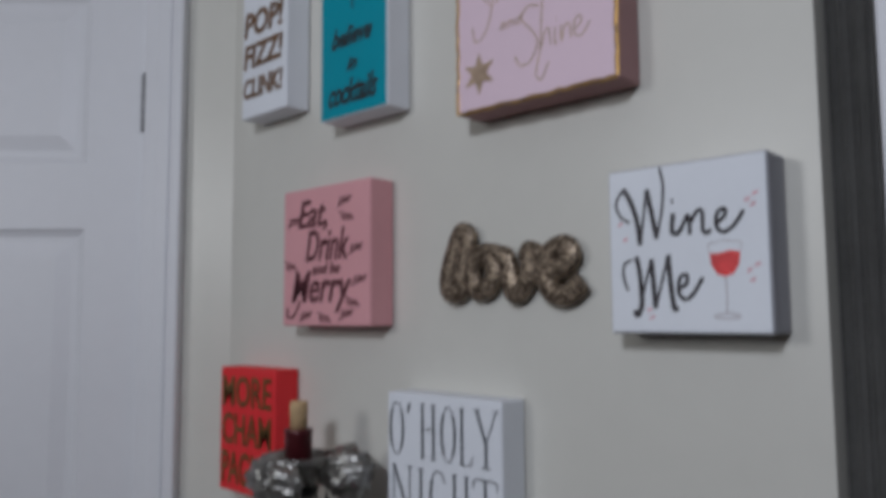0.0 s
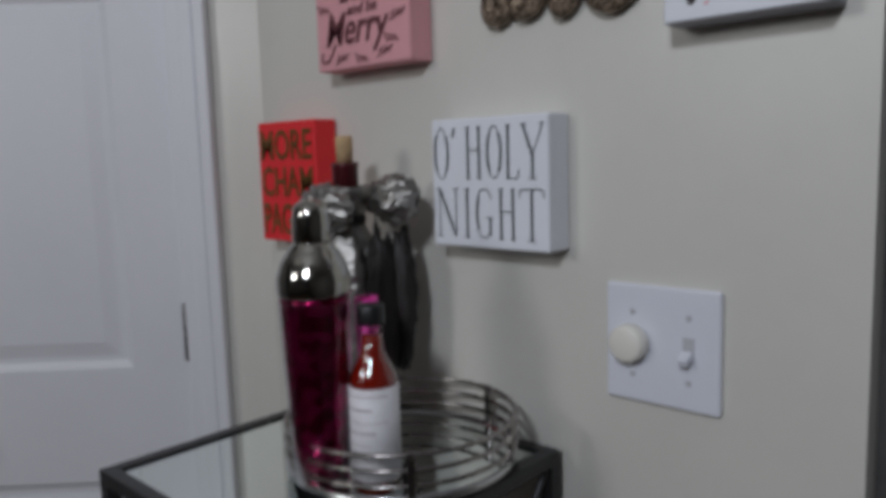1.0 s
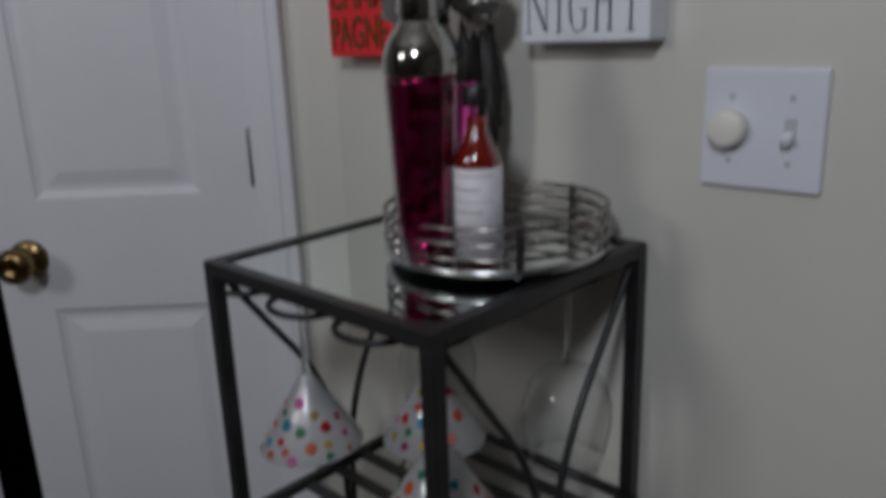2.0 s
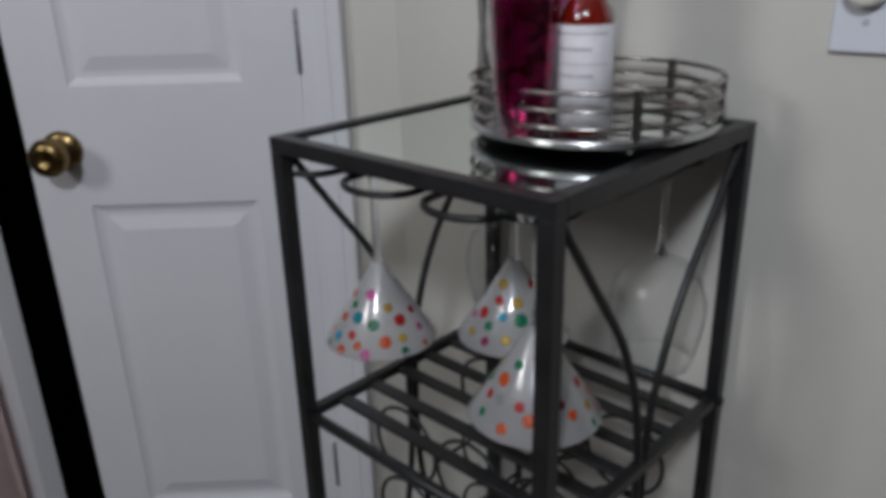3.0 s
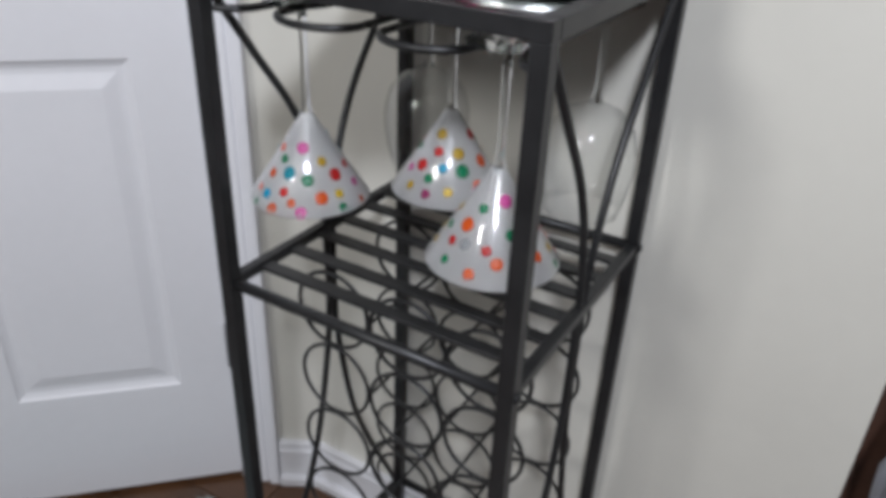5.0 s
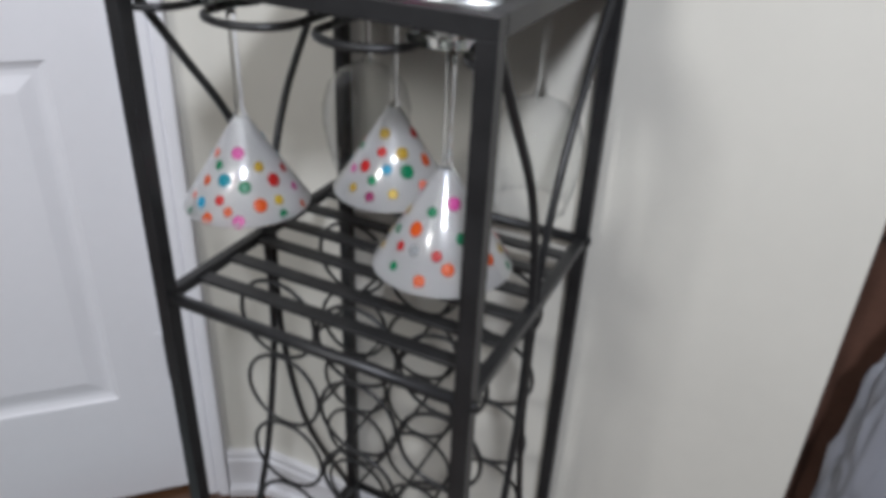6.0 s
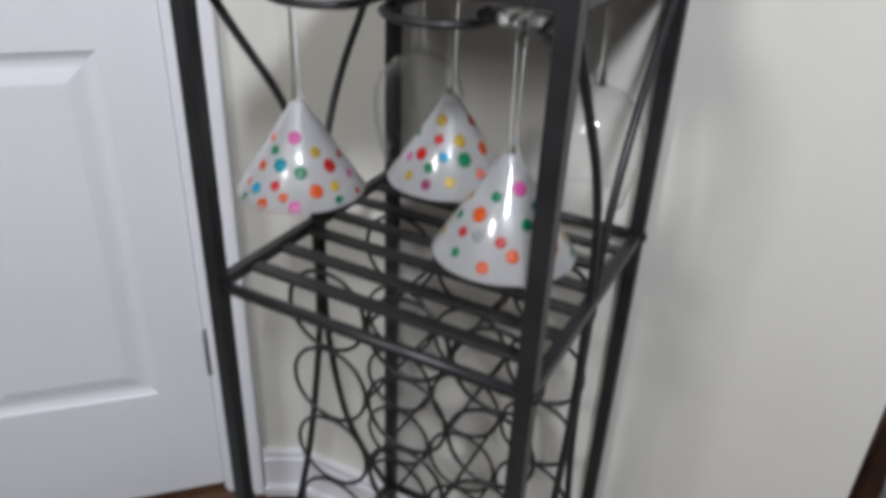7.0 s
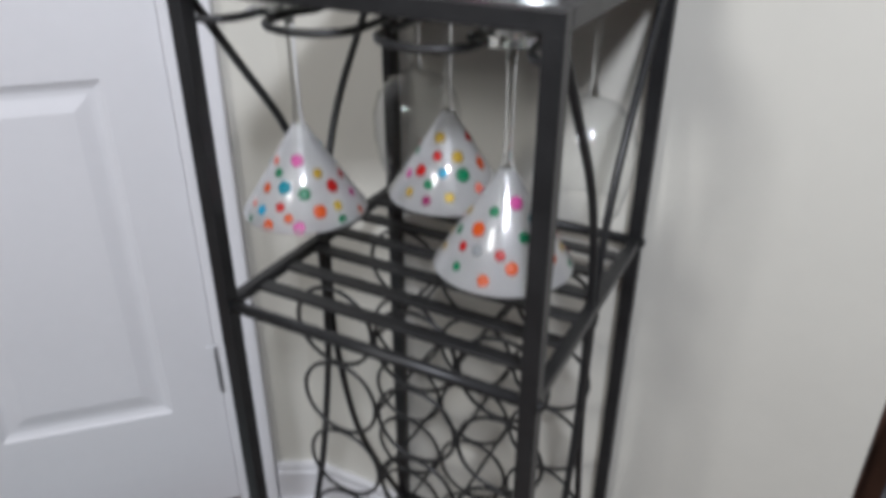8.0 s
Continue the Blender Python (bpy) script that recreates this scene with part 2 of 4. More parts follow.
def words(name, text, mat, parent, x0, x1, z0, z1, y, shear=0.0, thick=0.0003, bold=0.0):
    """Lettering in the built-in font, fitted to a box on a face that looks towards -y."""
    curve = bpy.data.curves.new(name, "FONT")
    curve.body, curve.shear, curve.extrude, curve.offset, curve.resolution_u = text, shear, 0.001, bold, 4
    ob = bpy.data.objects.new(name, curve)
    data = bpy.data.meshes.new_from_object(ob)
    bpy.data.objects.remove(ob)
    co = np.array([v.co[:] for v in data.vertices])
    lo, hi = co.min(0), co.max(0)
    for v in data.vertices:
        u, w = (v.co.x - lo[0]) / (hi[0] - lo[0]), (v.co.y - lo[1]) / (hi[1] - lo[1])
        v.co = (x0 + u * (x1 - x0), y - thick * (1 if v.co.z > 0 else -1), z0 + w * (z1 - z0))
    data.materials.clear()
    data.materials.append(mat)
    done = new(name, data)
    done.parent = parent
    return done


# ---- structure ----
END = 0.797          # the wall's free end
A, B = radians(30), radians(45)
AD, AN = Vector((-math.cos(A), -math.sin(A), 0)), Vector((math.sin(A), -math.cos(A), 0))
HINGE = 0.15        # hinge line, metres along the door wall from the corner
OPENING = 1.035      # far side of the double door opening
HIGH = 2.44


def wall_frame(d, n, origin):
    """A pose whose x runs along a wall, y into the room, z up."""
    m = Matrix.Identity(4)
    m.col[0][:3], m.col[1][:3], m.col[2][:3], m.col[3][:3] = d, n, (0, 0, 1), origin
    return m


DOORWALL = wall_frame(AD, AN, (0, 0, 0))


def placed(bm, m):
    bm.transform(m)
    return bm


def slab(name, bm, mat, label, kind="structure", m=None):
    ob = new(name, finish(placed(bm, m) if m else bm, name, mat))
    return tagged(ob, label, name.split("_")[0], kind=kind)


slab("wall_signs", box(-0.12, END, 0, 0.12, 0, HIGH), WALL, "cream painted wall hung with small canvas signs")
# the door wall: strip beside the corner, lintel, and the stretch past the opening
slab("wall_door_strip", box(-0.001, HINGE - 0.012, -0.12, 0, 0, HIGH), WALL, "narrow cream wall strip beside the door", m=DOORWALL)
slab("wall_door_lintel", box(HINGE - 0.012, OPENING + 0.012, -0.12, 0, 2.06, HIGH), WALL, "cream wall above the door", m=DOORWALL)
slab("wall_door_far", box(OPENING + 0.012, 1.52, -0.12, 0, 0, HIGH), WALL, "cream wall past the door", m=DOORWALL)
# added walls out of view close the room and limit the bounce
slab("wall_west", box(-1.42, -1.30, -3.4, -0.72, 0, HIGH), BOUNCE_CUT, "unseen room wall, darkened to cut bounce light")
slab("wall_south", box(-1.42, 2.6, -3.52, -3.4, 0, HIGH), BOUNCE_CUT, "unseen wall behind, darkened to cut bounce light")
slab("wall_east", box(2.6, 2.72, -3.52, 1.5, 0, HIGH), BOUNCE_CUT, "unseen room wall, darkened to cut bounce light")
slab("wall_north", box(END, 2.72, 1.5, 1.62, 0, HIGH), BOUNCE_CUT, "unseen wall of the next space, darkened to cut bounce light")
slab("wall_return", box(END - 0.12, END, 0.12, 1.62, 0, HIGH), WALL, "cream wall return past the corner")
slab("ceiling", box(-1.6, 2.8, -3.6, 1.7, HIGH, HIGH + 0.1), CEILING, "plain white ceiling")
slab("floor", box(-1.6, 2.8, -3.6, 1.7, -0.05, -0.004), FLOORGAP, "dark brown wood floor")
# closet behind the door, its unlit shade put into near-black walls
slab("closet_wall", box(HINGE - 0.1, OPENING + 0.1, -0.75, -0.70, 0, HIGH), CLOSET_SHADE, "closet back, its shade painted near-black", m=DOORWALL)
slab("closet_side", box(HINGE - 0.1, HINGE - 0.05, -0.70, -0.12, 0, HIGH), CLOSET_SHADE, "closet side, its shade painted near-black", m=DOORWALL)
slab("closet_wall_far", box(OPENING + 0.05, OPENING + 0.1, -0.70, -0.12, 0, HIGH), CLOSET_SHADE, "closet side, its shade painted near-black", m=DOORWALL)


def casing(u0, u1, inner):
    """An upright door casing with a stepped profile; inner: the side that faces the door."""
    bm = box(u0, u1, 0, 0.012, 0, 2.12, 0.003)
    lift = (u0, u0 + 0.018) if inner < 0 else (u1 - 0.018, u1)
    for x0, x1, d in ((*lift, 0.02), (u0 + 0.022, u1 - 0.022, 0.0155)):
        more = box(x0, x1, 0.002, d, 0, 2.12, 0.003)
        data = bpy.data.meshes.new("t")
        more.to_mesh(data)
        more.free()
        bm.from_mesh(data)
        bpy.data.meshes.remove(data)
    return bm


slab("trim_casing_hinge_side", casing(0.075, HINGE - 0.008, -1), WHITE, "white moulded door casing", m=DOORWALL)
slab("trim_casing_latch_side", casing(OPENING + 0.008, OPENING + 0.075, 1), WHITE, "white moulded door casing", m=DOORWALL)
slab("trim_casing_head", box(0.075, OPENING + 0.075, 0, 0.014, 2.06, 2.12, 0.003), WHITE, "white door head casing", m=DOORWALL)
slab("trim_jamb_hinge_side", box(HINGE - 0.012, HINGE - 0.002, -0.12, 0.004, 0, 2.06, 0.001), WHITE, "white door jamb", m=DOORWALL)
slab("trim_jamb_latch_side", box(OPENING + 0.002, OPENING + 0.012, -0.12, 0.004, 0, 2.06, 0.001), WHITE, "white door jamb", m=DOORWALL)


def baseboard(length):
    bm = box(0, length, 0, 0.013, 0, 0.099, 0.002)
    for z0, z1, d in ((0.072, 0.084, 0.0165), (0.0, 0.02, 0.024)):
        more = box(0, length, 0.002, d, z0, z1, 0.003)
        data = bpy.data.meshes.new("t")
        more.to_mesh(data)
        more.free()
        bm.from_mesh(data)
        bpy.data.meshes.remove(data)
    return bm


slab("baseboard_signs", baseboard(END), WHITE, "white moulded baseboard", m=wall_frame(Vector((1, 0, 0)), Vector((0, -1, 0)), (0, 0, 0)))
slab("baseboard_door", baseboard(0.073), WHITE, "short white baseboard beside the door casing", m=DOORWALL)
# ---- floor boards ----
def floor_boards():
    floor = bpy.data.objects["floor"]
    data = finish(box(0, 0.9, 0, 0.118, -0.004, 0.0, 0.0008, 1), "floor_plank", FLOORWOOD)
    rng = random.Random(4)
    for i in range(28):
        y = -2.9 + i * 0.12
        start = -1.38 + rng.random() * 0.5
        for k in range(3):
            ob = new("floor_plank", data)
            ob.matrix_basis = Matrix.Translation((start + k * 0.903, y, 0.0))
            ob.parent = floor


# ---- doors ----
def door_leaf(name, m, label, hinges=True):
    """A moulded single-column three-panel closet door leaf with knob and hinges. Local x runs from the hinge, y is the face normal."""
    door = new(name)
    door.matrix_basis = m
    tagged(door, label, "door")
    wide, high, thick = 0.42, 2.03, 0.034
    panels = ((0.233, 0.80), (0.982, 1.545), (1.645, 1.905))
    p0, p1 = 0.083, 0.341
    bm = bmesh.new()
    xs = [0.0, p0, p1, wide]
    zs = [0.012]
    for a, b in panels:
        zs += [a, b]
    zs.append(high)
    hollow = {(1, 1), (1, 3), (1, 5)}
    grid = {}
    for i, x in enumerate(xs):
        for j, z in enumerate(zs):
            grid[i, j] = bm.verts.new((x, 0, z))
    for i in range(3):
        for j in range(len(zs) - 1):
            if (i, j) not in hollow:
                bm.faces.new((grid[i, j], grid[i + 1, j], grid[i + 1, j + 1], grid[i, j + 1]))
                continue
            # moulding: step in, slope back out to a raised field
            rings = []
            for inset, depth in ((0, 0), (0.004, -0.004), (0.012, -0.0075), (0.020, -0.0075), (0.042, -0.0018), (0.046, -0.0018)):
                x0, x1, z0, z1 = xs[i] + inset, xs[i + 1] - inset, zs[j] + inset, zs[j + 1] - inset
                if inset == 0:
                    rings.append([grid[i, j], grid[i + 1, j], grid[i + 1, j + 1], grid[i, j + 1]])
                else:
                    rings.append([bm.verts.new((x, depth, z)) for x, z in ((x0, z0), (x1, z0), (x1, z1), (x0, z1))])
            for a, b in zip(rings, rings[1:]):
                for k in range(4):
                    bm.faces.new((a[k], a[(k + 1) % 4], b[(k + 1) % 4], b[k]))
            bm.faces.new(rings[-1])
    edge = [(0, 0.012), (wide, 0.012), (wide, high), (0, high)]
    back = [bm.verts.new((x, -thick, z)) for x, z in edge]
    front_loop = {0: [grid[i, 0] for i in range(4)], 1: [grid[3, j] for j in range(len(zs))],
                  2: [grid[i, len(zs) - 1] for i in (3, 2, 1, 0)], 3: [grid[0, j] for j in range(len(zs) - 1, -1, -1)]}
    for k in range(4):
        bm.faces.new(front_loop[k] + [back[(k + 1) % 4], back[k]])
    bm.faces.new(back)
    part("leaf", bm, WHITE, door)
    # knob
    ku, kz = 0.366, 0.888
    rose = turned([(0.0, 0.0), (0.030, 0.0), (0.030, 0.004), (0.024, 0.008), (0.013, 0.010), (0.011, 0.024), (0.016, 0.030),
                   (0.026, 0.038), (0.0285, 0.048), (0.026, 0.057), (0.017, 0.062), (0.009, 0.0625), (0.008, 0.0605), (0.0, 0.060)], 36)
    rose.transform(Matrix.Translation((ku, 0, kz)) @ Matrix.Rotation(radians(-90), 4, "X"))
    part("door_knob", rose, BRASS, door, "polished brass door knob", True)
    if hinges:
        for z in (0.309, 1.037, 1.735):
            hb = turned([(0.0, -0.046), (0.004, -0.045), (0.0058, -0.0425), (0.0058, 0.0425), (0.004, 0.045), (0.0, 0.046)], 12)
            hb.transform(Matrix.Translation((-0.004, 0.007, z)))
            hinge = part("hinge", hb, HINGE_METAL, door, "painted metal hinge", True)
            for k in range(4):
                groove = turned([(0.0061, -0.0007), (0.0061, 0.0007)], 12)
                groove.transform(Matrix.Translation((-0.004, 0.007, z - 0.027 + k * 0.018)))
                part("hinge_joint", groove, IRON, hinge)
            part("hinge_plate", box(-0.002, 0.013, -0.0005, 0.0012, z - 0.044, z + 0.044, 0.0004, 1), WHITE, door)
    return door


BD, BN = Vector((-math.cos(B), -math.sin(B), 0)), Vector((math.sin(B), -math.cos(B), 0))
door_leaf("closet_door", wall_frame(BD, BN, HINGE * AD), "white moulded panel closet door standing slightly ajar, brass knob")
C = radians(30 + 180 - 21)
CD = Vector((-math.cos(C), -math.sin(C), 0))
CN = Vector((-math.sin(C), math.cos(C), 0))
far_leaf = door_leaf("closet_door", wall_frame(CD, CN, OPENING * AD), "white closet door standing ajar beside a dark gap", False)


# ---- canvas signs ----
def canvas(name, x0, x1, z0, z1, face, side, label, depth=0.036):
    sign = thing(name, ((x0 + x1) / 2, -0.001, z0), label, "wall sign", "canvas signs on the wall")
    w, h = x1 - x0, z1 - z0
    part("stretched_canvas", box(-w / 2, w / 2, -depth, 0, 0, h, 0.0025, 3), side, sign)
    if face is not side:
        part("painted_face", box(-w / 2 + 0.0015, w / 2 - 0.0015, -depth - 0.0006, -depth + 0.001, 0.0015, h - 0.0015, 0.0004, 1), face, sign)
    return sign, w, h, -depth - 0.0008


def stroke(name, points, r, mat, parent, y, squash=0.15):
    pts = [Vector((a, y, b)) for a, b in points]
    return part(name, tube(smooth_line(pts, 7), r, sides=6, flat=(Vector((0, 1, 0)), squash)), mat, parent)


sign, w, h, y = canvas("canvas_sign", 0.079, 0.182, 1.678, 1.875, CANVAS_WHITE, CANVAS_WHITE, "tall white canvas with gold slogan lettering")
for text, z0, z1 in (("POP!", 0.111, 0.146), ("FIZZ!", 0.067, 0.101), ("CLINK!", 0.026, 0.054)):
    words("lettering", text, BROWN_GOLD, sign, -0.046, 0.043, z0, z1, y, 0.12, bold=0.03)
sign, w, h, y = canvas("canvas_sign", 0.253, 0.370, 1.643, 1.86, CANVAS_TEAL, CANVAS_WHITE, "tall teal canvas with black script lettering")
for text, x0, x1, z0, z1 in (("I", -0.002, 0.005, 0.126, 0.160), ("believe", -0.038, 0.034, 0.083, 0.107), ("in", -0.010, 0.009, 0.053, 0.069), ("cocktails", -0.043, 0.044, 0.014, 0.044)):
    words("lettering", text, INK, sign, x0, x1, z0, z1, y, 0.45, bold=0.028)
sign, w, h, y = canvas("canvas_sign", 0.474, 0.655, 1.61, 1.80, CANVAS_PALE, CANVAS_MAUVE, "pale pink canvas with gold glitter edge and script")
words("lettering", "and", PALE_GOLD, sign, -0.036, -0.008, 0.074, 0.084, y, 0.4)
for pts in (((0.010, 0.085), (-0.002, 0.088), (-0.010, 0.078), (0.0, 0.066), (0.008, 0.052), (0.0, 0.036), (-0.012, 0.034), (-0.018, 0.044)),
            ((0.014, 0.090), (0.012, 0.060), (0.011, 0.044), (0.016, 0.058), (0.021, 0.060), (0.022, 0.046)),
            ((0.028, 0.060), (0.027, 0.046), (0.030, 0.045)), ((0.0285, 0.067), (0.029, 0.068)),
            ((0.034, 0.060), (0.034, 0.046), (0.038, 0.059), (0.043, 0.058), (0.044, 0.046)),
            ((0.048, 0.053), (0.055, 0.058), (0.053, 0.064), (0.048, 0.060), (0.048, 0.049), (0.055, 0.046), (0.064, 0.056)),
            ((0.011, 0.044), (0.006, 0.022), (0.012, 0.016), (0.020, 0.030))):
    stroke("script_stroke", pts, 0.0009, PALE_GOLD, sign, y)
stroke("flourish", ((-0.07, 0.085), (-0.066, 0.07), (-0.052, 0.078), (-0.044, 0.11), (-0.052, 0.135), (-0.06, 0.12), (-0.045, 0.1)), 0.0009, PALE_GOLD, sign, y)
for k in range(7):
    stroke("script_bar", ((-0.04 + k * 0.011, 0.102 + 0.002 * k), (-0.034 + k * 0.011, 0.114 + 0.001 * k), (-0.03 + k * 0.011, 0.104 + 0.002 * k)), 0.0011, PALE_GOLD, sign, y)
star = bmesh.new()
ring = [star.verts.new((0.021 * (1 if i % 2 == 0 else 0.45) * math.sin(math.pi * i / 6) - 0.062, y - 0.0004, 0.021 * (1 if i % 2 == 0 else 0.45) * math.cos(math.pi * i / 6) + 0.037)) for i in range(12)]
ring2 = [star.verts.new((v.co.x, y + 0.0005, v.co.z)) for v in ring]
star.faces.new(ring)
for i in range(12):
    star.faces.new((ring[i], ring[(i + 1) % 12], ring2[(i + 1) % 12], ring2[i]))
part("glitter_star", star, PALE_GOLD, sign)
star = bmesh.new()
ring = [star.verts.new((0.006 * math.sin(2 * math.pi * i / 3) + 0.07, y - 0.0003, 0.006 * math.cos(2 * math.pi * i / 3) + 0.115)) for i in range(3)]
star.faces.new(ring)
part("glitter_star", star, PALE_GOLD, sign)
rng = random.Random(2)
for pts in ([(-w / 2 + 0.002, 0.0015), (w / 2 - 0.002, 0.0015)], [(w / 2 - 0.002, 0.0015), (w / 2 - 0.002, h - 0.002)], [(-w / 2 + 0.001, 0.0015), (-w / 2 + 0.001, h - 0.002)]):
    line = [(pts[0][0] + (pts[1][0] - pts[0][0]) * t / 24 + rng.uniform(-0.0008, 0.0008), pts[0][1] + (pts[1][1] - pts[0][1]) * t / 24 + rng.uniform(-0.0008, 0.0008)) for t in range(25)]
    stroke("glitter_edge", line, 0.0021, GOLD_FOIL, sign, y + 0.0006, 0.5)

sign, w, h, y = canvas("canvas_sign", 0.180, 0.342, 1.401, 1.567, CANVAS_PINK, CANVAS_PINK, "rose pink square canvas with dark plum script lettering")
for text, x0, x1, z0, z1 in (("Eat,", -0.05, 0.006, 0.112, 0.151), ("Drink", -0.034, 0.046, 0.077, 0.114), ("and be", -0.022, 0.03, 0.061, 0.074), ("Merry", -0.062, 0.05, 0.016, 0.066)):
    words("lettering", text, WINE_INK, sign, x0, x1, z0, z1, y, 0.3, bold=0.012)
for cx, cz, s in ((0.036, 0.142, 1), (0.04, 0.128, -1), (-0.06, 0.125, 1), (-0.066, 0.075, -1), (0.056, 0.086, 1), (0.05, 0.03, -1), (-0.035, 0.01, 1), (0.04, 0.012, 1), (0.0, 0.012, -1), (0.062, 0.05, 1)):
    stroke("leaf_sprig", ((cx - 0.012, cz - 0.004 * s), (cx, cz), (cx + 0.014, cz + 0.007 * s)), 0.001, WINE_INK, sign, y)
    for k in (-1, 0, 1):
        stroke("sprig_leaf", ((cx + k * 0.007, cz), (cx + k * 0.007 + 0.004, cz + 0.007 * s)), 0.0017, WINE_INK, sign, y)
stroke("flourish", ((-0.045, 0.03), (-0.058, 0.012), (-0.07, 0.012), (-0.07, 0.022)), 0.0018, WINE_INK, sign, y)

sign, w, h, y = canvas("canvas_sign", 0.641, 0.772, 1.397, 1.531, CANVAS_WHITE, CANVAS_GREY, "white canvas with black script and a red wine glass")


def script(parent, y, mat, r, lines):
    """Brush-script strokes on a face; each line is (thickness factor, points in hundredths of the face)."""
    for f, pts in lines:
        stroke("script_stroke", [(-0.0655 + 0.00131 * a, 0.00134 * c) for a, c in pts], r * f, mat, parent, y)


script(sign, y, INK, 0.0018, (
    (0.7, ((13, 88), (8, 84), (6, 78), (9, 71), (15, 67))), (1.3, ((11, 88), (16, 80), (20, 68), (22, 53))),
    (0.7, ((22, 53), (25, 72), (27, 86))), (1.3, ((27, 86), (30, 72), (33, 56))), (0.7, ((33, 56), (37, 74), (38, 88), (36, 98))),
    (1.2, ((44, 70), (43, 60), (46, 58), (49, 61))), (1.3, ((43, 77), (44, 77.5))),
    (1.0, ((49, 61), (53, 68), (54, 64), (54, 57))), (1.0, ((54, 63), (59, 70), (62, 69), (62, 60), (64, 57), (67, 59))),
    (1.0, ((70, 62), (75, 66), (75, 70), (71, 68), (70, 61), (74, 57), (80, 60), (86, 68)))))
script(sign, y, INK, 0.0018, (
    (0.7, ((16, 44), (11, 42), (10, 34), (13, 26))), (1.3, ((19, 46), (21, 36), (22, 18), (19, 11), (17, 14))),
    (0.7, ((22, 20), (26, 34), (29, 44))), (1.3, ((29, 44), (30, 30), (31, 15))), (0.7, ((31, 15), (36, 32), (40, 46))),
    (1.3, ((40, 46), (41, 30), (43, 15), (45, 16))),
    (1.0, ((46, 26), (51, 29), (51, 34), (47, 32), (46, 24), (50, 20), (55, 23), (61, 32)))))
cup = bmesh.new()
pts = [(-0.0115, 0.061), (-0.0105, 0.052), (-0.006, 0.045), (0.0, 0.043), (0.006, 0.045), (0.0105, 0.052), (0.0115, 0.061), (0.004, 0.0625), (-0.004, 0.0605)]
cup.faces.new([cup.verts.new((0.032 + a, y - 0.0002, b)) for a, b in pts])
part("painted_wine", cup, RED_INK, sign, "red painted wine in the glass")
stroke("painted_stem", ((0.032, 0.043), (0.0325, 0.03), (0.032, 0.016)), 0.0007, PALE_INK, sign, y)
stroke("painted_stem", ((0.022, 0.0135), (0.032, 0.016), (0.042, 0.0135), (0.032, 0.012), (0.022, 0.0135)), 0.0009, PALE_INK, sign, y)
stroke("painted_rim", ((0.0205, 0.061), (0.02, 0.068), (0.032, 0.0695), (0.044, 0.068), (0.0435, 0.061)), 0.0006, PALE_INK, sign, y)
for cx, cz in ((0.05, 0.098), (0.056, 0.102), (0.054, 0.094), (0.05, 0.046), (0.056, 0.05), (0.052, 0.039), (-0.05, 0.075), (-0.028, 0.012), (-0.054, 0.088), (-0.03, 0.018)):
    stroke("blush_fleck", ((cx - 0.002, cz), (cx, cz + 0.001), (cx + 0.002, cz + 0.002)), 0.0013, BLUSH_INK, sign, y)

sign, w, h, y = canvas("canvas_sign", 0.039, 0.165, 1.185, 1.346, CANVAS_RED, CANVAS_RED, "bright red canvas with dark gold foil lettering")
for text, z0, z1 in (("MORE", 0.110, 0.150), ("CHAM", 0.061, 0.101), ("PAGNE", 0.010, 0.052)):
    words("lettering", text, DARK_GOLD, sign, -0.056, 0.056, z0, z1, y, 0, bold=0.014)

sign, w, h, y = canvas("canvas_sign", 0.370, 0.524, 1.197, 1.333, CANVAS_WHITE, CANVAS_WHITE, "white canvas with tall thin charcoal capitals")
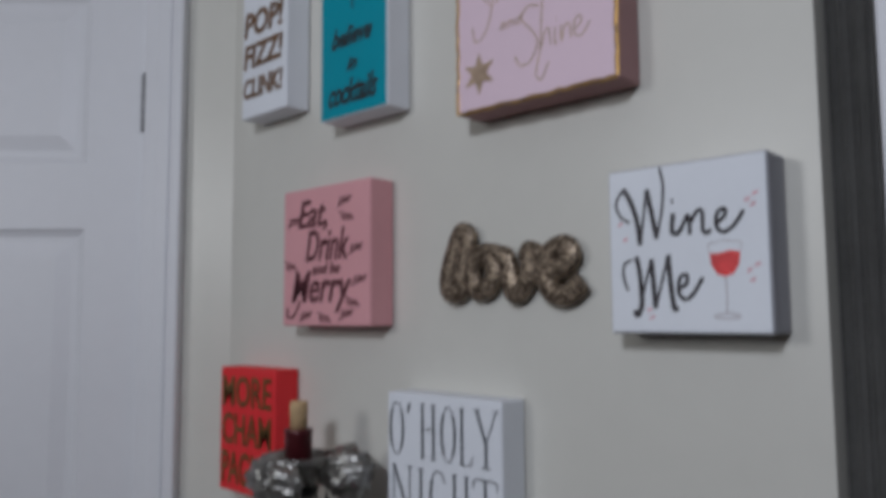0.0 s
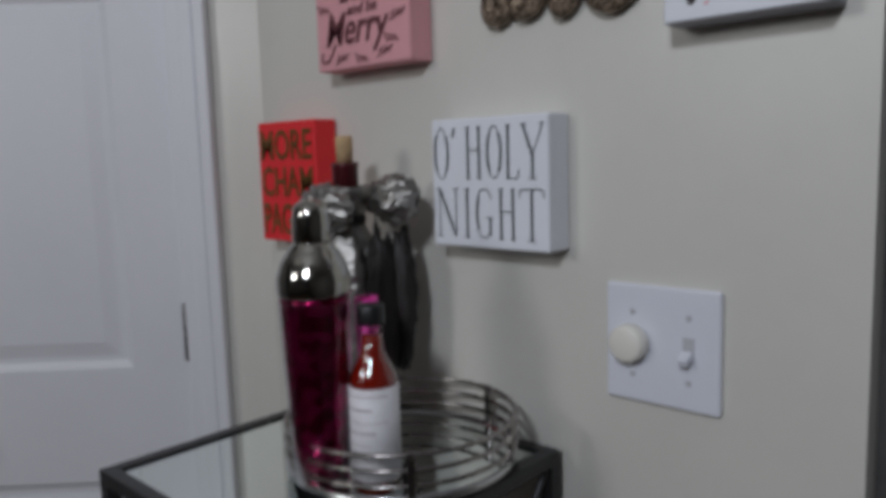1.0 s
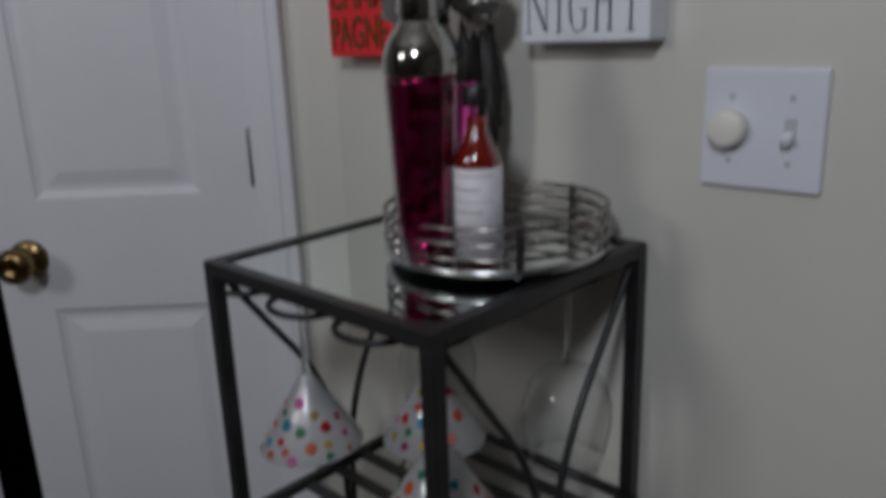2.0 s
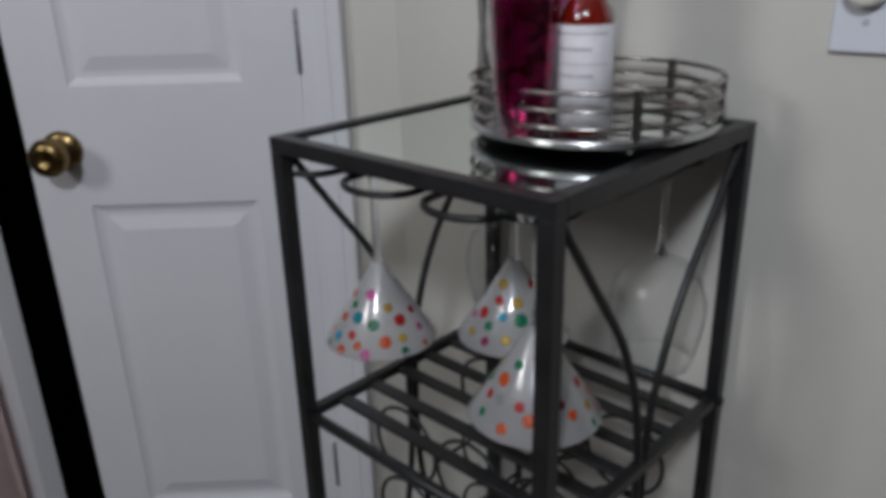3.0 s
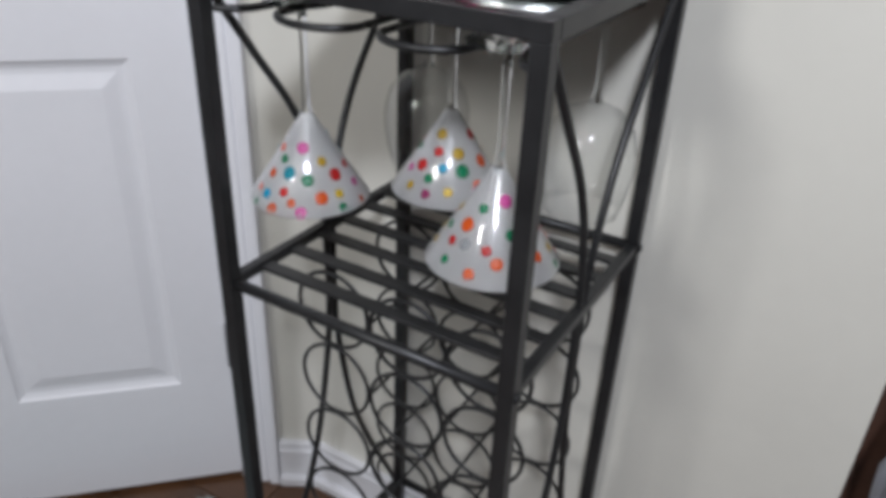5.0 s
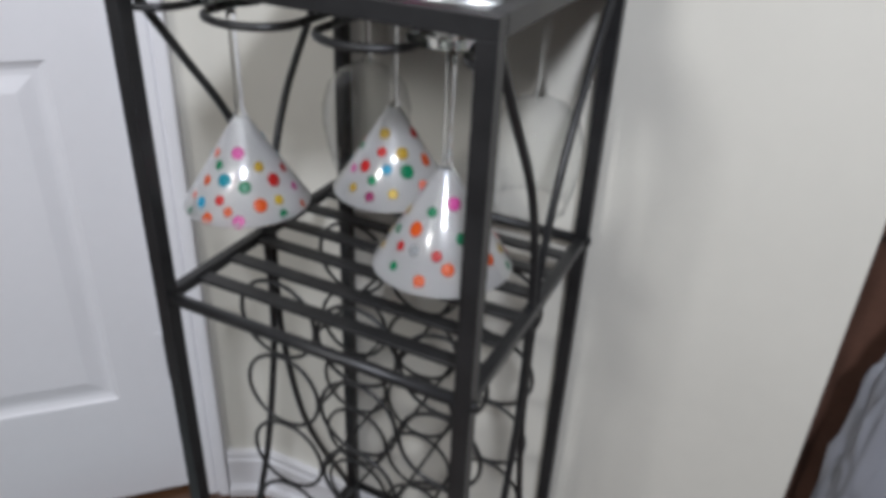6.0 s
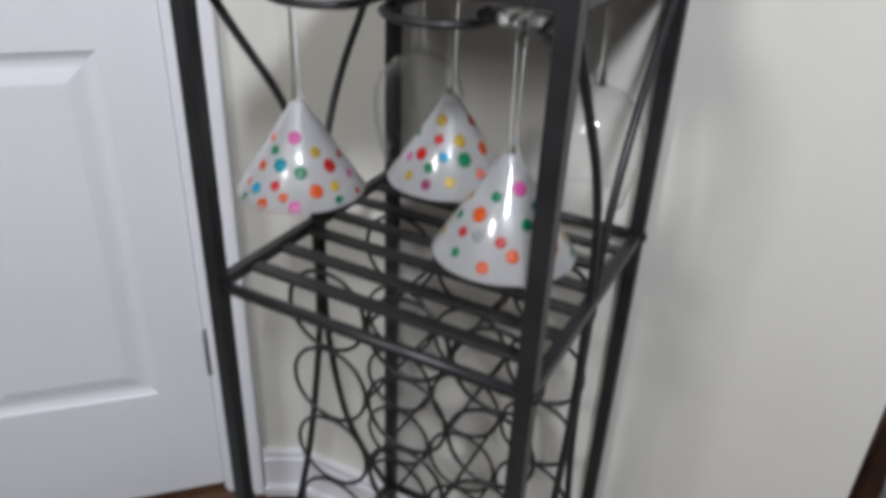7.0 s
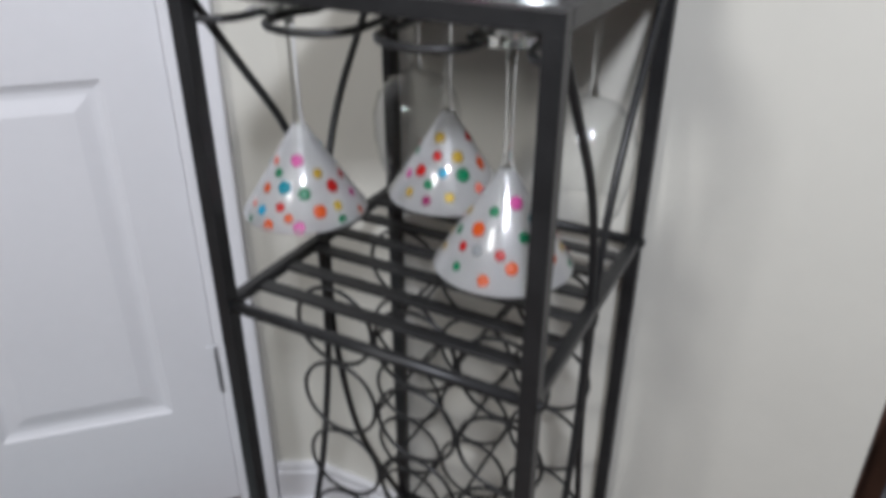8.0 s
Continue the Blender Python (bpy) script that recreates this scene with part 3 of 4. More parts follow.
# tall thick-and-thin capitals: strokes of (weight, points) in a unit box
OVAL = [(0.5 + 0.46 * math.sin(math.pi * i / 8), 0.5 - 0.5 * math.cos(math.pi * i / 8)) for i in range(17)]
CAPITALS = {
    "O": [(0.45, OVAL), (1.0, OVAL[2:7]), (1.0, OVAL[10:15])],
    "H": [(1.0, ((0.12, 0), (0.12, 1))), (1.0, ((0.88, 0), (0.88, 1))), (0.45, ((0.12, 0.55), (0.88, 0.55))), (0.4, ((-0.04, 1), (0.28, 1))), (0.4, ((0.72, 1), (1.04, 1))), (0.4, ((-0.04, 0), (0.28, 0))), (0.4, ((0.72, 0), (1.04, 0)))],
    "L": [(1.0, ((0.15, 0), (0.15, 1))), (0.4, ((-0.05, 1), (0.38, 1))), (0.45, ((0.0, 0), (0.7, 0), (0.92, 0.03), (0.98, 0.16)))],
    "Y": [(1.0, ((0.08, 1), (0.5, 0.42))), (0.45, ((0.96, 1), (0.5, 0.42))), (1.0, ((0.5, 0.44), (0.5, 0))), (0.4, ((-0.05, 1), (0.25, 1))), (0.4, ((0.8, 1), (1.06, 1))), (0.4, ((0.3, 0), (0.7, 0)))],
    "N": [(0.5, ((0.1, 0), (0.1, 1))), (1.1, ((0.1, 1), (0.88, 0.02))), (0.5, ((0.9, 0), (0.9, 1))), (0.4, ((-0.05, 0), (0.25, 0))), (0.4, ((-0.06, 1), (0.14, 1))), (0.4, ((0.76, 1), (1.04, 1)))],
    "I": [(1.0, ((0.5, 0), (0.5, 1))), (0.4, ((0.0, 1), (1.0, 1))), (0.4, ((0.0, 0), (1.0, 0)))],
    "G": [(0.45, [(0.94, 0.8), (0.8, 0.95), (0.5, 1.0), (0.2, 0.9), (0.06, 0.5), (0.2, 0.1), (0.5, 0.0), (0.85, 0.08)]), (1.0, ((0.16, 0.84), (0.06, 0.5), (0.16, 0.16))), (0.9, ((0.88, 0.06), (0.88, 0.42))), (0.4, ((0.6, 0.42), (1.05, 0.42)))],
    "T": [(1.0, ((0.5, 0), (0.5, 1))), (0.5, ((0.02, 0.84), (0.06, 0.98), (0.5, 1), (0.94, 0.98), (0.98, 0.84))), (0.4, ((0.32, 0), (0.68, 0)))],
    "'": [(1.0, ((0.6, 1), (0.3, 0.82)))],
}
for letters, z0, z1 in (((("O", -0.072, -0.052), ("'", -0.048, -0.040), ("H", -0.027, -0.007), ("O", 0.001, 0.020), ("L", 0.026, 0.042), ("Y", 0.045, 0.072)), 0.073, 0.126),
                        ((("N", -0.069, -0.040), ("I", -0.031, -0.023), ("G", -0.015, 0.007), ("H", 0.016, 0.036), ("T", 0.042, 0.072)), 0.011, 0.062)):
    for letter, x0, x1 in letters:
        for weight, pts in CAPITALS[letter]:
            stroke("letter_stroke", [(x0 + (x1 - x0) * u, z0 + (z1 - z0) * v) for u, v in pts], 0.0017 * weight, GREY_INK, sign, y)

# ---- glitter word ----
love = thing("word_sign", (0.42, -0.001, 1.425), "gold glitter script word hung on the wall", "wall sign")
W = 0.19
def love_part(pts, r=0.0110):
    line = smooth_line([Vector((a * W, -0.009, b * W)) for a, b in pts], 8)
    return part("script_letter", tube(line, r, sides=10, flat=(Vector((0, 1, 0)), 0.6)), GLITTER, love, "", True)
love_part([(0.16, 0.12), (0.20, 0.26), (0.222, 0.355), (0.17, 0.375), (0.12, 0.28), (0.075, 0.15), (0.08, 0.07), (0.14, 0.055), (0.20, 0.10)])
love_part([(0.36, 0.26), (0.28, 0.24), (0.245, 0.15), (0.28, 0.07), (0.36, 0.08), (0.40, 0.16), (0.37, 0.25), (0.43, 0.24)])
love_part([(0.43, 0.24), (0.48, 0.22), (0.50, 0.12), (0.53, 0.045), (0.59, 0.08), (0.63, 0.18), (0.62, 0.25), (0.69, 0.22)])
love_part([(0.70, 0.13), (0.80, 0.16), (0.87, 0.21), (0.84, 0.265), (0.76, 0.24), (0.71, 0.15), (0.75, 0.055), (0.84, 0.03), (0.93, 0.09)])

# ---- dimmer plate ----
plate = thing("light_switch", (0.6255, -0.0005, 1.1135), "white double wall plate with round dimmer knob and toggle", "light switch")
part("wall_plate", box(-0.0565, 0.0565, -0.0065, 0, -0.0565, 0.0565, 0.0025, 3), PLATE, plate)
dial = turned([(0.0, 0.0), (0.0165, 0.0), (0.0185, 0.003), (0.0180, 0.013), (0.0165, 0.0165), (0.014, 0.0175), (0.0, 0.0178)], 40, ripple=0.0)
dial.transform(Matrix.Translation((-0.0285, -0.0065, 0.001)) @ Matrix.Rotation(radians(90), 4, "X"))
part("dimmer_knob", dial, KNOB, plate, "ivory round dimmer knob", True)
slot = part("toggle_slot", box(0.0215, 0.0325, -0.0072, -0.006, -0.012, 0.012, 0.0004, 1), SLOT, plate)
part("toggle", placed(box(-0.0045, 0.0045, -0.014, 0, -0.004, 0.004, 0.0012), Matrix.Translation((0.027, -0.0068, -0.003)) @ Matrix.Rotation(radians(25), 4, "X")), PLATE, slot)
for sx, sz in ((0.027, 0.03), (0.027, -0.03), (-0.0285, 0.03), (-0.0285, -0.03)):
    screw = turned([(0.0, 0.0), (0.0032, 0.0), (0.0026, 0.001), (0.0, 0.0013)], 12)
    screw.transform(Matrix.Translation((sx, -0.0065, sz)) @ Matrix.Rotation(radians(90), 4, "X"))
    part("screw", screw, SLOT, plate)

# ---- wine rack ----
RX0, RX1, RY0, RY1, RTOP, SHELF = 0.183, 0.517, -0.345, -0.012, 0.989, 0.678
rack = thing("wine_rack", ((RX0 + RX1) / 2, (RY0 + RY1) / 2, 0), "gunmetal iron wine rack with mirrored top and slatted shelf", "wine rack")
HX, HY, T = (RX1 - RX0) / 2, (RY1 - RY0) / 2, 0.0152
for sx in (-1, 1):
    for sy in (-1, 1):
        x, yy = sx * (HX - T / 2), sy * (HY - T / 2)
        part("post", box(x - T / 2, x + T / 2, yy - T / 2, yy + T / 2, 0.004, RTOP - T, 0.0007, 1), IRON, rack)
        part("foot", turned([(0.0, 0.0), (0.011, 0.0), (0.012, 0.003), (0.010, 0.006), (0.0, 0.006)], 16, (x, yy)), BLACK_CAP, rack, "black plastic foot")
for sy in (-1, 1):
    yy = sy * (HY - T / 2)
    part("top_rail", box(-HX, HX, yy - T / 2, yy + T / 2, RTOP - T, RTOP, 0.0009, 2), IRON, rack)
for sx in (-1, 1):
    x = sx * (HX - T / 2)
    part("top_rail", box(x - T / 2, x + T / 2, -HY + T, HY - T, RTOP - T, RTOP, 0.0009, 2), IRON, rack)
part("mirror_top", box(-HX + T - 0.001, HX - T + 0.001, -HY + T - 0.001, HY - T + 0.001, RTOP - 0.009, RTOP - 0.003, 0.0006, 1), MIRROR, rack, "mirrored glass top")


def shelf(z, slats, wide):
    for sy in (-1, 1):
        yy = sy * (HY - T / 2)
        part("shelf_rail", tube([(-HX + T, yy, z), (HX - T, yy, z)], 0.0062, sides=10), IRON, rack, "", True)
    for sx in (-1, 1):
        x = sx * (HX - T / 2)
        part("shelf_rail", box(x - 0.006, x + 0.006, -HY + T, HY - T, z - 0.006, z + 0.006, 0.001, 1), IRON, rack)
    for k in range(slats):
        yy = -HY + T / 2 + (k + 1) * (2 * HY - T) / (slats + 1)
        part("slat", box(-HX + T - 0.004, HX - T + 0.004, yy - wide / 2, yy + wide / 2, z - 0.0025, z + 0.0025, 0.0008, 1), IRON, rack)


shelf(SHELF, 6, 0.0165)
shelf(0.125, 3, 0.012)
for sx in (-1, 1):
    for sy in (-1, 1):
        for z in (SHELF, 0.125):
            head = turned([(0.0, 0.0), (0.0058, 0.0), (0.0052, 0.0022), (0.003, 0.0034), (0.0, 0.0038)], 14)
            head.transform(Matrix.Translation((sx * HX, sy * (HY - T / 2), z)) @ Matrix.Rotation(radians(90 * sx), 4, "Y"))
            part("bolt_head", head, IRON, rack, "", True)
for sx in (-1, 1):
    x = sx * (HX - T / 2)
    for sy in (-1, 1):
        line = [(0.150, 0.970), (0.099, 0.90), (0.052, 0.835), (0.024, 0.775), (0.009, 0.71), (0.0055, 0.64), (0.005, 0.58), (0.012, 0.50), (0.04, 0.37), (0.085, 0.26), (0.125, 0.18), (0.148, 0.13)]
        part("side_scroll", tube(smooth_line([Vector((x, sy * a, b)) for a, b in line], 6), 0.0042, sides=8), IRON, rack, "", True)
# bottle rings, front and back
ring_r = 0.0475
for yy in (-0.072, 0.078):
    for k in range(3):
        for j in range(5):
            cx, cz = (k - 1) * 0.0985, 0.618 - j * 0.098
            pts = [(cx + ring_r * math.cos(2 * math.pi * i / 28), yy, cz + ring_r * math.sin(2 * math.pi * i / 28)) for i in range(28)]
            part("bottle_ring", tube(pts, 0.0024, closed=True, sides=6), IRON, rack, "", True)
for j in range(5):
    for k in range(4):
        x = (k - 1.5) * 0.0985
        if 0 < k < 3:
            part("ring_rod", tube([(x, -0.072, 0.618 - j * 0.098), (x, 0.078, 0.618 - j * 0.098)], 0.0022, sides=6), IRON, rack)
# stemware hangers
HZ = RTOP - 0.038
cx0 = (RX0 + RX1) / 2
for a, b in ((0.252, 0.334), (0.357, 0.437)):
    a, b = a - cx0, b - cx0
    m_, r_ = (a + b) / 2, (b - a) / 2
    line = [(a, HY - T, HZ), (a, 0.0, HZ), (a, -HY + 0.055, HZ)]
    line += [(m_ - r_ * math.cos(t), -HY + 0.045 - 0.032 * math.sin(t), HZ) for t in [math.pi * i / 10 for i in range(11)]]
    line += [(b, -HY + 0.055, HZ), (b, 0.0, HZ), (b, HY - T, HZ)]
    part("glass_hanger", tube(smooth_line(line, 3), 0.0035, sides=8), IRON, rack, "bent wire stemware hanger", True)
    for x in (a, b):
        part("hanger_drop", tube([(x, HY - T + 0.003, RTOP - T), (x, HY - T + 0.003, HZ)], 0.003, sides=6), IRON, rack)
for sx, xo in ((-1, 0.225), (1, 0.478)):
    x = xo - cx0
    edge = sx * (HX - T)
    line = [(x, HY - T, HZ), (x, 0.0, HZ), (x, -HY + 0.06, HZ), (x + sx * 0.008, -HY + 0.028, HZ), (edge, -HY + 0.016, HZ)]
    part("glass_hanger", tube(smooth_line(line, 6), 0.0035, sides=8), IRON, rack, "bent wire stemware hanger", True)
    part("hanger_drop", tube([(x, HY - T + 0.003, RTOP - T), (x, HY - T + 0.003, HZ)], 0.003, sides=6), IRON, rack)

# ---- hanging glasses ----
DOTS = {"red": (0.50, 0.012, 0.01), "orange": (0.62, 0.09, 0.008), "teal": (0.0, 0.25, 0.34), "blue": (0.01, 0.33, 0.55), "green": (0.005, 0.20, 0.085), "yellow": (0.66, 0.45, 0.03),
        "gold": (0.46, 0.30, 0.03), "pink": (0.62, 0.09, 0.34), "salmon": (0.72, 0.20, 0.14), "purple": (0.26, 0.01, 0.10), "grey": (0.30, 0.31, 0.32)}
DOT_MATS = {k: material("dot_enamel_" + k, tuple(0.72 * c for c in v), 0.4, noise_scale=60, vary=0.15) for k, v in DOTS.items()}
for m in DOT_MATS.values():
    m.node_tree.nodes["Principled BSDF"].inputs["Specular IOR Level"].default_value = 0.25
# painted dots of each glass: colour, way down the cone and bearing in degrees, radius in tenths of a millimetre
PAINTED = (
    "salmon 32 -117 28, pink 28 -62 38, green 42 -97 28, gold 43 -26 31, red 54 21 29, orange 60 -110 32, teal 55 -80 42, green 61 -52 38, red 59 -10 42, pink 75 17 29, salmon 80 -121 25, "
    "blue 82 -104 35, red 75 -81 31, yellow 79 -15 31, orange 80 -37 44, orange 94 12 28, green 95 -115 25, orange 94 -90 38, orange 85 -70 31, pink 94 -59 41, green 93 -16 31",
    "gold 20 -85 36, red 23 13 37, green 41 -140 26, red 39 -82 32, gold 40 -43 39, orange 53 2 44, pink 65 -125 29, red 57 -105 40, blue 56 -69 32, green 59 -40 46, green 69 -87 32, gold 82 -109 32, "
    "purple 86 -85 35, yellow 81 -60 32, salmon 76 -22 36, green 30 40 30",
    "pink 21 -42 38, green 29 -89 28, gold 39 -151 27, orange 47 -107 41, green 57 -141 28, red 66 -118 28, grey 64 -98 32, red 65 -71 29, green 84 -114 28, gold 80 -150 25, orange 88 -84 36, "
    "orange 76 -59 36, green 51 -40 32, red 55 24 34, salmon 72 36 28, gold 77 17 31, orange 76 -11 32, green 93 12 30, salmon 90 34 27, teal 38 -17 29, purple 64 -22 26",
)


def martini(x, y, design, seed):
    top = HZ + 0.0032
    g = thing("martini_glass", (x, y, top), "frosted martini glass with coloured dots hanging upside down", "glass", "hanging glasses")
    apex, rim, R = -0.101, -0.1855, 0.0588
    foot = turned([(0.0, 0.0035), (0.008, 0.003), (0.034, 0.001), (0.0345, 0.0), (0.012, -0.002), (0.0042, -0.008), (0.0034, -0.03), (0.0034, -0.078), (0.0042, -0.095), (0.006, apex), (0.0, apex - 0.001)], 32)
    part("stem", foot, STEM_GLASS, g, "clear glass stem and foot", True)
    bowl = turned([(0.0, apex + 0.0005), (0.005, apex + 0.0005), (0.009, apex - 0.006), (0.029, apex - 0.038), (R, rim + 0.001), (R, rim), (R - 0.0012, rim), (0.0275, apex - 0.0395), (0.007, apex - 0.008), (0.0, apex - 0.006)], 48)
    cone = part("bowl", bowl, FROST, g, "frosted cone bowl", True)
    rng = random.Random(seed)
    slope = Vector((R - 0.009, 0, rim - apex + 0.006)).normalized()
    dots = []
    for item in design.split(","):
        colour, down, bearing, radius = item.split()
        dots.append((colour, int(down) / 100, radians(int(bearing)), int(radius) * 1.55e-4))
    # the far side carries the same sort of dots
    for k in range(60):
        s, a, size = rng.uniform(0.2, 0.95), radians(rng.uniform(45, 205)), rng.uniform(0.003, 0.005)
        if all((s - q[1]) ** 2 + ((a - q[2] + math.pi) % (2 * math.pi) - math.pi) ** 2 * 0.3 > 0.035 for q in dots):
            dots.append((rng.choice(list(DOTS)[:9]), s, a, size))
    for colour, s, a, size in dots:
        r = 0.009 + s * (R - 0.009)
        z = apex - 0.006 + s * (rim - apex + 0.006)
        p = Vector((r * math.cos(a), r * math.sin(a), z))
        bm = bmesh.new()
        along = Vector((slope.x * math.cos(a), slope.x * math.sin(a), slope.z))
        round_ = Vector((-math.sin(a), math.cos(a), 0))
        out = round_.cross(along).normalized()
        if out.dot(Vector((math.cos(a), math.sin(a), 0))) < 0:
            out = -out
        rings = []
        for f, lift in ((1.0, 0.0001), (0.85, 0.0004), (0.4, 0.00045)):
            rings.append([bm.verts.new(p + out * (lift - (size * math.cos(t) * f) ** 2 / (2 * max(r, 0.01)) * 0.8) + round_ * size * f * math.cos(t) + along * size * f * math.sin(t)) for t in [2 * math.pi * i / 12 for i in range(12)]])
        for u, v in zip(rings, rings[1:]):
            for i in range(12):
                bm.faces.new((u[i], u[(i + 1) % 12], v[(i + 1) % 12], v[i]))
        bm.faces.new(rings[-1])
        part("dot", bm, DOT_MATS[colour], cone, colour + " enamel dot", True)
    return g


martini(0.246, -0.272, PAINTED[0], 5)
martini(0.349, -0.176, PAINTED[1], 8)
martini(0.4565, -0.281, PAINTED[2], 11)


def wine_glass(x, y):
    top = HZ + 0.0032
    g = thing("wine_glass", (x, y, top), "clear wine glass hanging upside down from the rack", "glass", "hanging glasses")
    apex = -0.099
    foot = turned([(0.0, 0.003), (0.008, 0.0025), (0.033, 0.001), (0.0335, 0.0), (0.012, -0.002), (0.004, -0.008), (0.0032, -0.03), (0.0034, -0.082), (0.006, apex), (0.0, apex - 0.001)], 32)
    part("stem", foot, STEM_GLASS, g, "", True)
    outer = [(0.0, apex), (0.012, apex - 0.002), (0.030, apex - 0.010), (0.044, apex - 0.027), (0.0505, apex - 0.050), (0.0505, apex - 0.072), (0.046, apex - 0.100), (0.041, apex - 0.122)]
    inner = [(r - 0.0011, z - 0.0003) for r, z in reversed(outer[1:])] + [(0.0, apex - 0.004)]
    part("bowl", turned(outer + inner, 48), GLASS, g, "", True)
    return g


wine_glass(0.459, -0.073)
wine_glass(0.254, -0.068)

# ---- tray ----
TX, TY, TR = 0.409, -0.134, 0.116
TZ = RTOP
tray = thing("serving_tray", (TX, TY, TZ), "round mirrored nickel serving tray with wire gallery rail", "tray")
part("base", turned([(0.0, 0.0062), (TR - 0.004, 0.0062), (TR, 0.0075), (TR, 0.012), (TR - 0.003, 0.0145), (TR - 0.006, 0.013), (TR - 0.008, 0.009), (0.0, 0.009)], 72), TRAY_STEEL, tray, "", True)
# added black disc: the shade in the gap below, put into colour
part("underside", turned([(0.0, 0.0056), (TR - 0.006, 0.0056), (TR - 0.006, 0.0061), (0.0, 0.0061)], 72), BLACK_CAP, tray, "black disc for the shade beneath the tray")
for k in range(4):
    a = radians(50 + 90 * k)
    foot = bmesh.new()
    bmesh.ops.create_icosphere(foot, subdivisions=3, radius=0.0031)
    foot.transform(Matrix.Translation((0.9 * TR * math.cos(a), 0.9 * TR * math.sin(a), 0.0030)))
    part("ball_foot", foot, TRAY_STEEL, tray, "small polished ball foot", True)
part("mirror_plate", turned([(0.0, 0.0092), (TR - 0.009, 0.0092), (TR - 0.009, 0.0105), (0.0, 0.0105)], 72), MIRROR, tray, "mirror glass tray floor")
for z in (0.0235, 0.0375, 0.0515):
    pts = [(TR * 0.985 * math.cos(2 * math.pi * i / 72), TR * 0.985 * math.sin(2 * math.pi * i / 72), z) for i in range(72)]
    part("gallery_rail", tube(pts, 0.0027, closed=True, sides=8, flat=(Vector((0, 0, 1)), 0.8)), NICKEL, tray, "", True)
for k in range(6):
    a = radians(20 + 60 * k)
    c, s = TR * 0.985 * math.cos(a), TR * 0.985 * math.sin(a)
    bm = box(-0.0025, 0.0025, -0.004, 0.004, 0.012, 0.0545, 0.0008, 1)
    bm.transform(Matrix.Translation((c, s, 0)) @ Matrix.Rotation(a, 4, "Z"))
    part("gallery_post", bm, NICKEL, tray)

# ---- shaker ----
SZ = TZ + 0.0105
shaker = thing("cocktail_shaker", (0.400, -0.228, SZ), "magenta cocktail shaker with polished steel cap", "cocktail shaker")
part("body", turned([(0.0, 0.0), (0.0200, 0.0), (0.0215, 0.002), (0.0235, 0.04), (0.0262, 0.10), (0.0290, 0.170), (0.0290, 0.174), (0.0, 0.174)], 48), PINK, shaker, "sparkling magenta metallic body", True)
part("sleeve", turned([(0.0222, 0.001), (0.0243, 0.04), (0.0270, 0.10), (0.0299, 0.168), (0.0304, 0.170), (0.0310, 0.168), (0.0282, 0.10), (0.0255, 0.04), (0.0234, 0.001)], 48), GLASS, shaker, "clear plastic outer sleeve", True)
part("collar", turned([(0.0, 0.1745), (0.0302, 0.1745), (0.0310, 0.177), (0.0310, 0.191), (0.0300, 0.195), (0.027, 0.205), (0.0215, 0.214), (0.0175, 0.219), (0.0168, 0.222), (0.0, 0.222)], 48), STEEL, shaker, "polished steel shoulder", True)
part("cap", turned([(0.0, 0.2225), (0.0155, 0.2225), (0.0162, 0.224), (0.0152, 0.246), (0.0138, 0.254), (0.0095, 0.2585), (0.0, 0.26)], 40), STEEL, shaker, "polished steel cap", True)

shaker.scale = (1.08, 1.08, 1.0)

# ---- small bottle ----
bottle = thing("small_bottle", (0.440, -0.197, SZ), "small glass bottle of amber red liquor with white label", "bottle")
part("glass_body", turned([(0.0, 0.0), (0.024, 0.0), (0.026, 0.003), (0.026, 0.088), (0.024, 0.096), (0.017, 0.106), (0.0125, 0.116), (0.0115, 0.128), (0.0115, 0.140), (0.0, 0.140)], 40), BOTTLE_GLASS, bottle, "", True)
part("liquor", turned([(0.0, 0.003), (0.0245, 0.003), (0.0250, 0.088), (0.0225, 0.0955), (0.0155, 0.1055), (0.0112, 0.114), (0.0105, 0.127), (0.0, 0.127)], 40), SYRUP, bottle, "amber red liquor", True)
paper = part("paper_label", turned([(0.0262, 0.006), (0.0266, 0.006), (0.0266, 0.085), (0.0262, 0.085)], 40), LABEL, bottle, "white paper label", True)
for z, t, a0, a1 in ((0.078, 0.0016, -150, -10), (0.066, 0.003, -130, -45), (0.056, 0.0012, -150, -10), (0.046, 0.0035, -125, -40), (0.036, 0.002, -120, -50), (0.022, 0.0012, -150, -10), (0.015, 0.002, -120, -60)):
    bm = bmesh.new()
    va = [radians(a0 + (a1 - a0) * i / 16) for i in range(17)]
    lo = [bm.verts.new((0.02675 * math.cos(a), 0.02675 * math.sin(a), z)) for a in va]
    hi = [bm.verts.new((0.02675 * math.cos(a), 0.02675 * math.sin(a), z + t)) for a in va]
    for i in range(16):
        bm.faces.new((lo[i], lo[i + 1], hi[i + 1], hi[i]))
    part("label_bar", bm, PALE_INK, paper)
part("screw_cap", turned([(0.0, 0.136), (0.0142, 0.136), (0.0146, 0.138), (0.0146, 0.151), (0.0135, 0.1525), (0.0, 0.153)], 32, ripple=0.012, waves=16), BLACK_CAP, bottle, "black screw cap", True)

bottle.scale = (0.88, 0.88, 1.08)

# ---- pink tumbler behind ----
tumbler = thing("tumbler", (0.408, -0.174, SZ), "slim bright pink plastic measuring cup", "cup")
part("cup", turned([(0.0, 0.0), (0.009, 0.0), (0.0115, 0.164), (0.0105, 0.164), (0.008, 0.004), (0.0, 0.003)], 32), PINK_PLASTIC, tumbler, "", True)

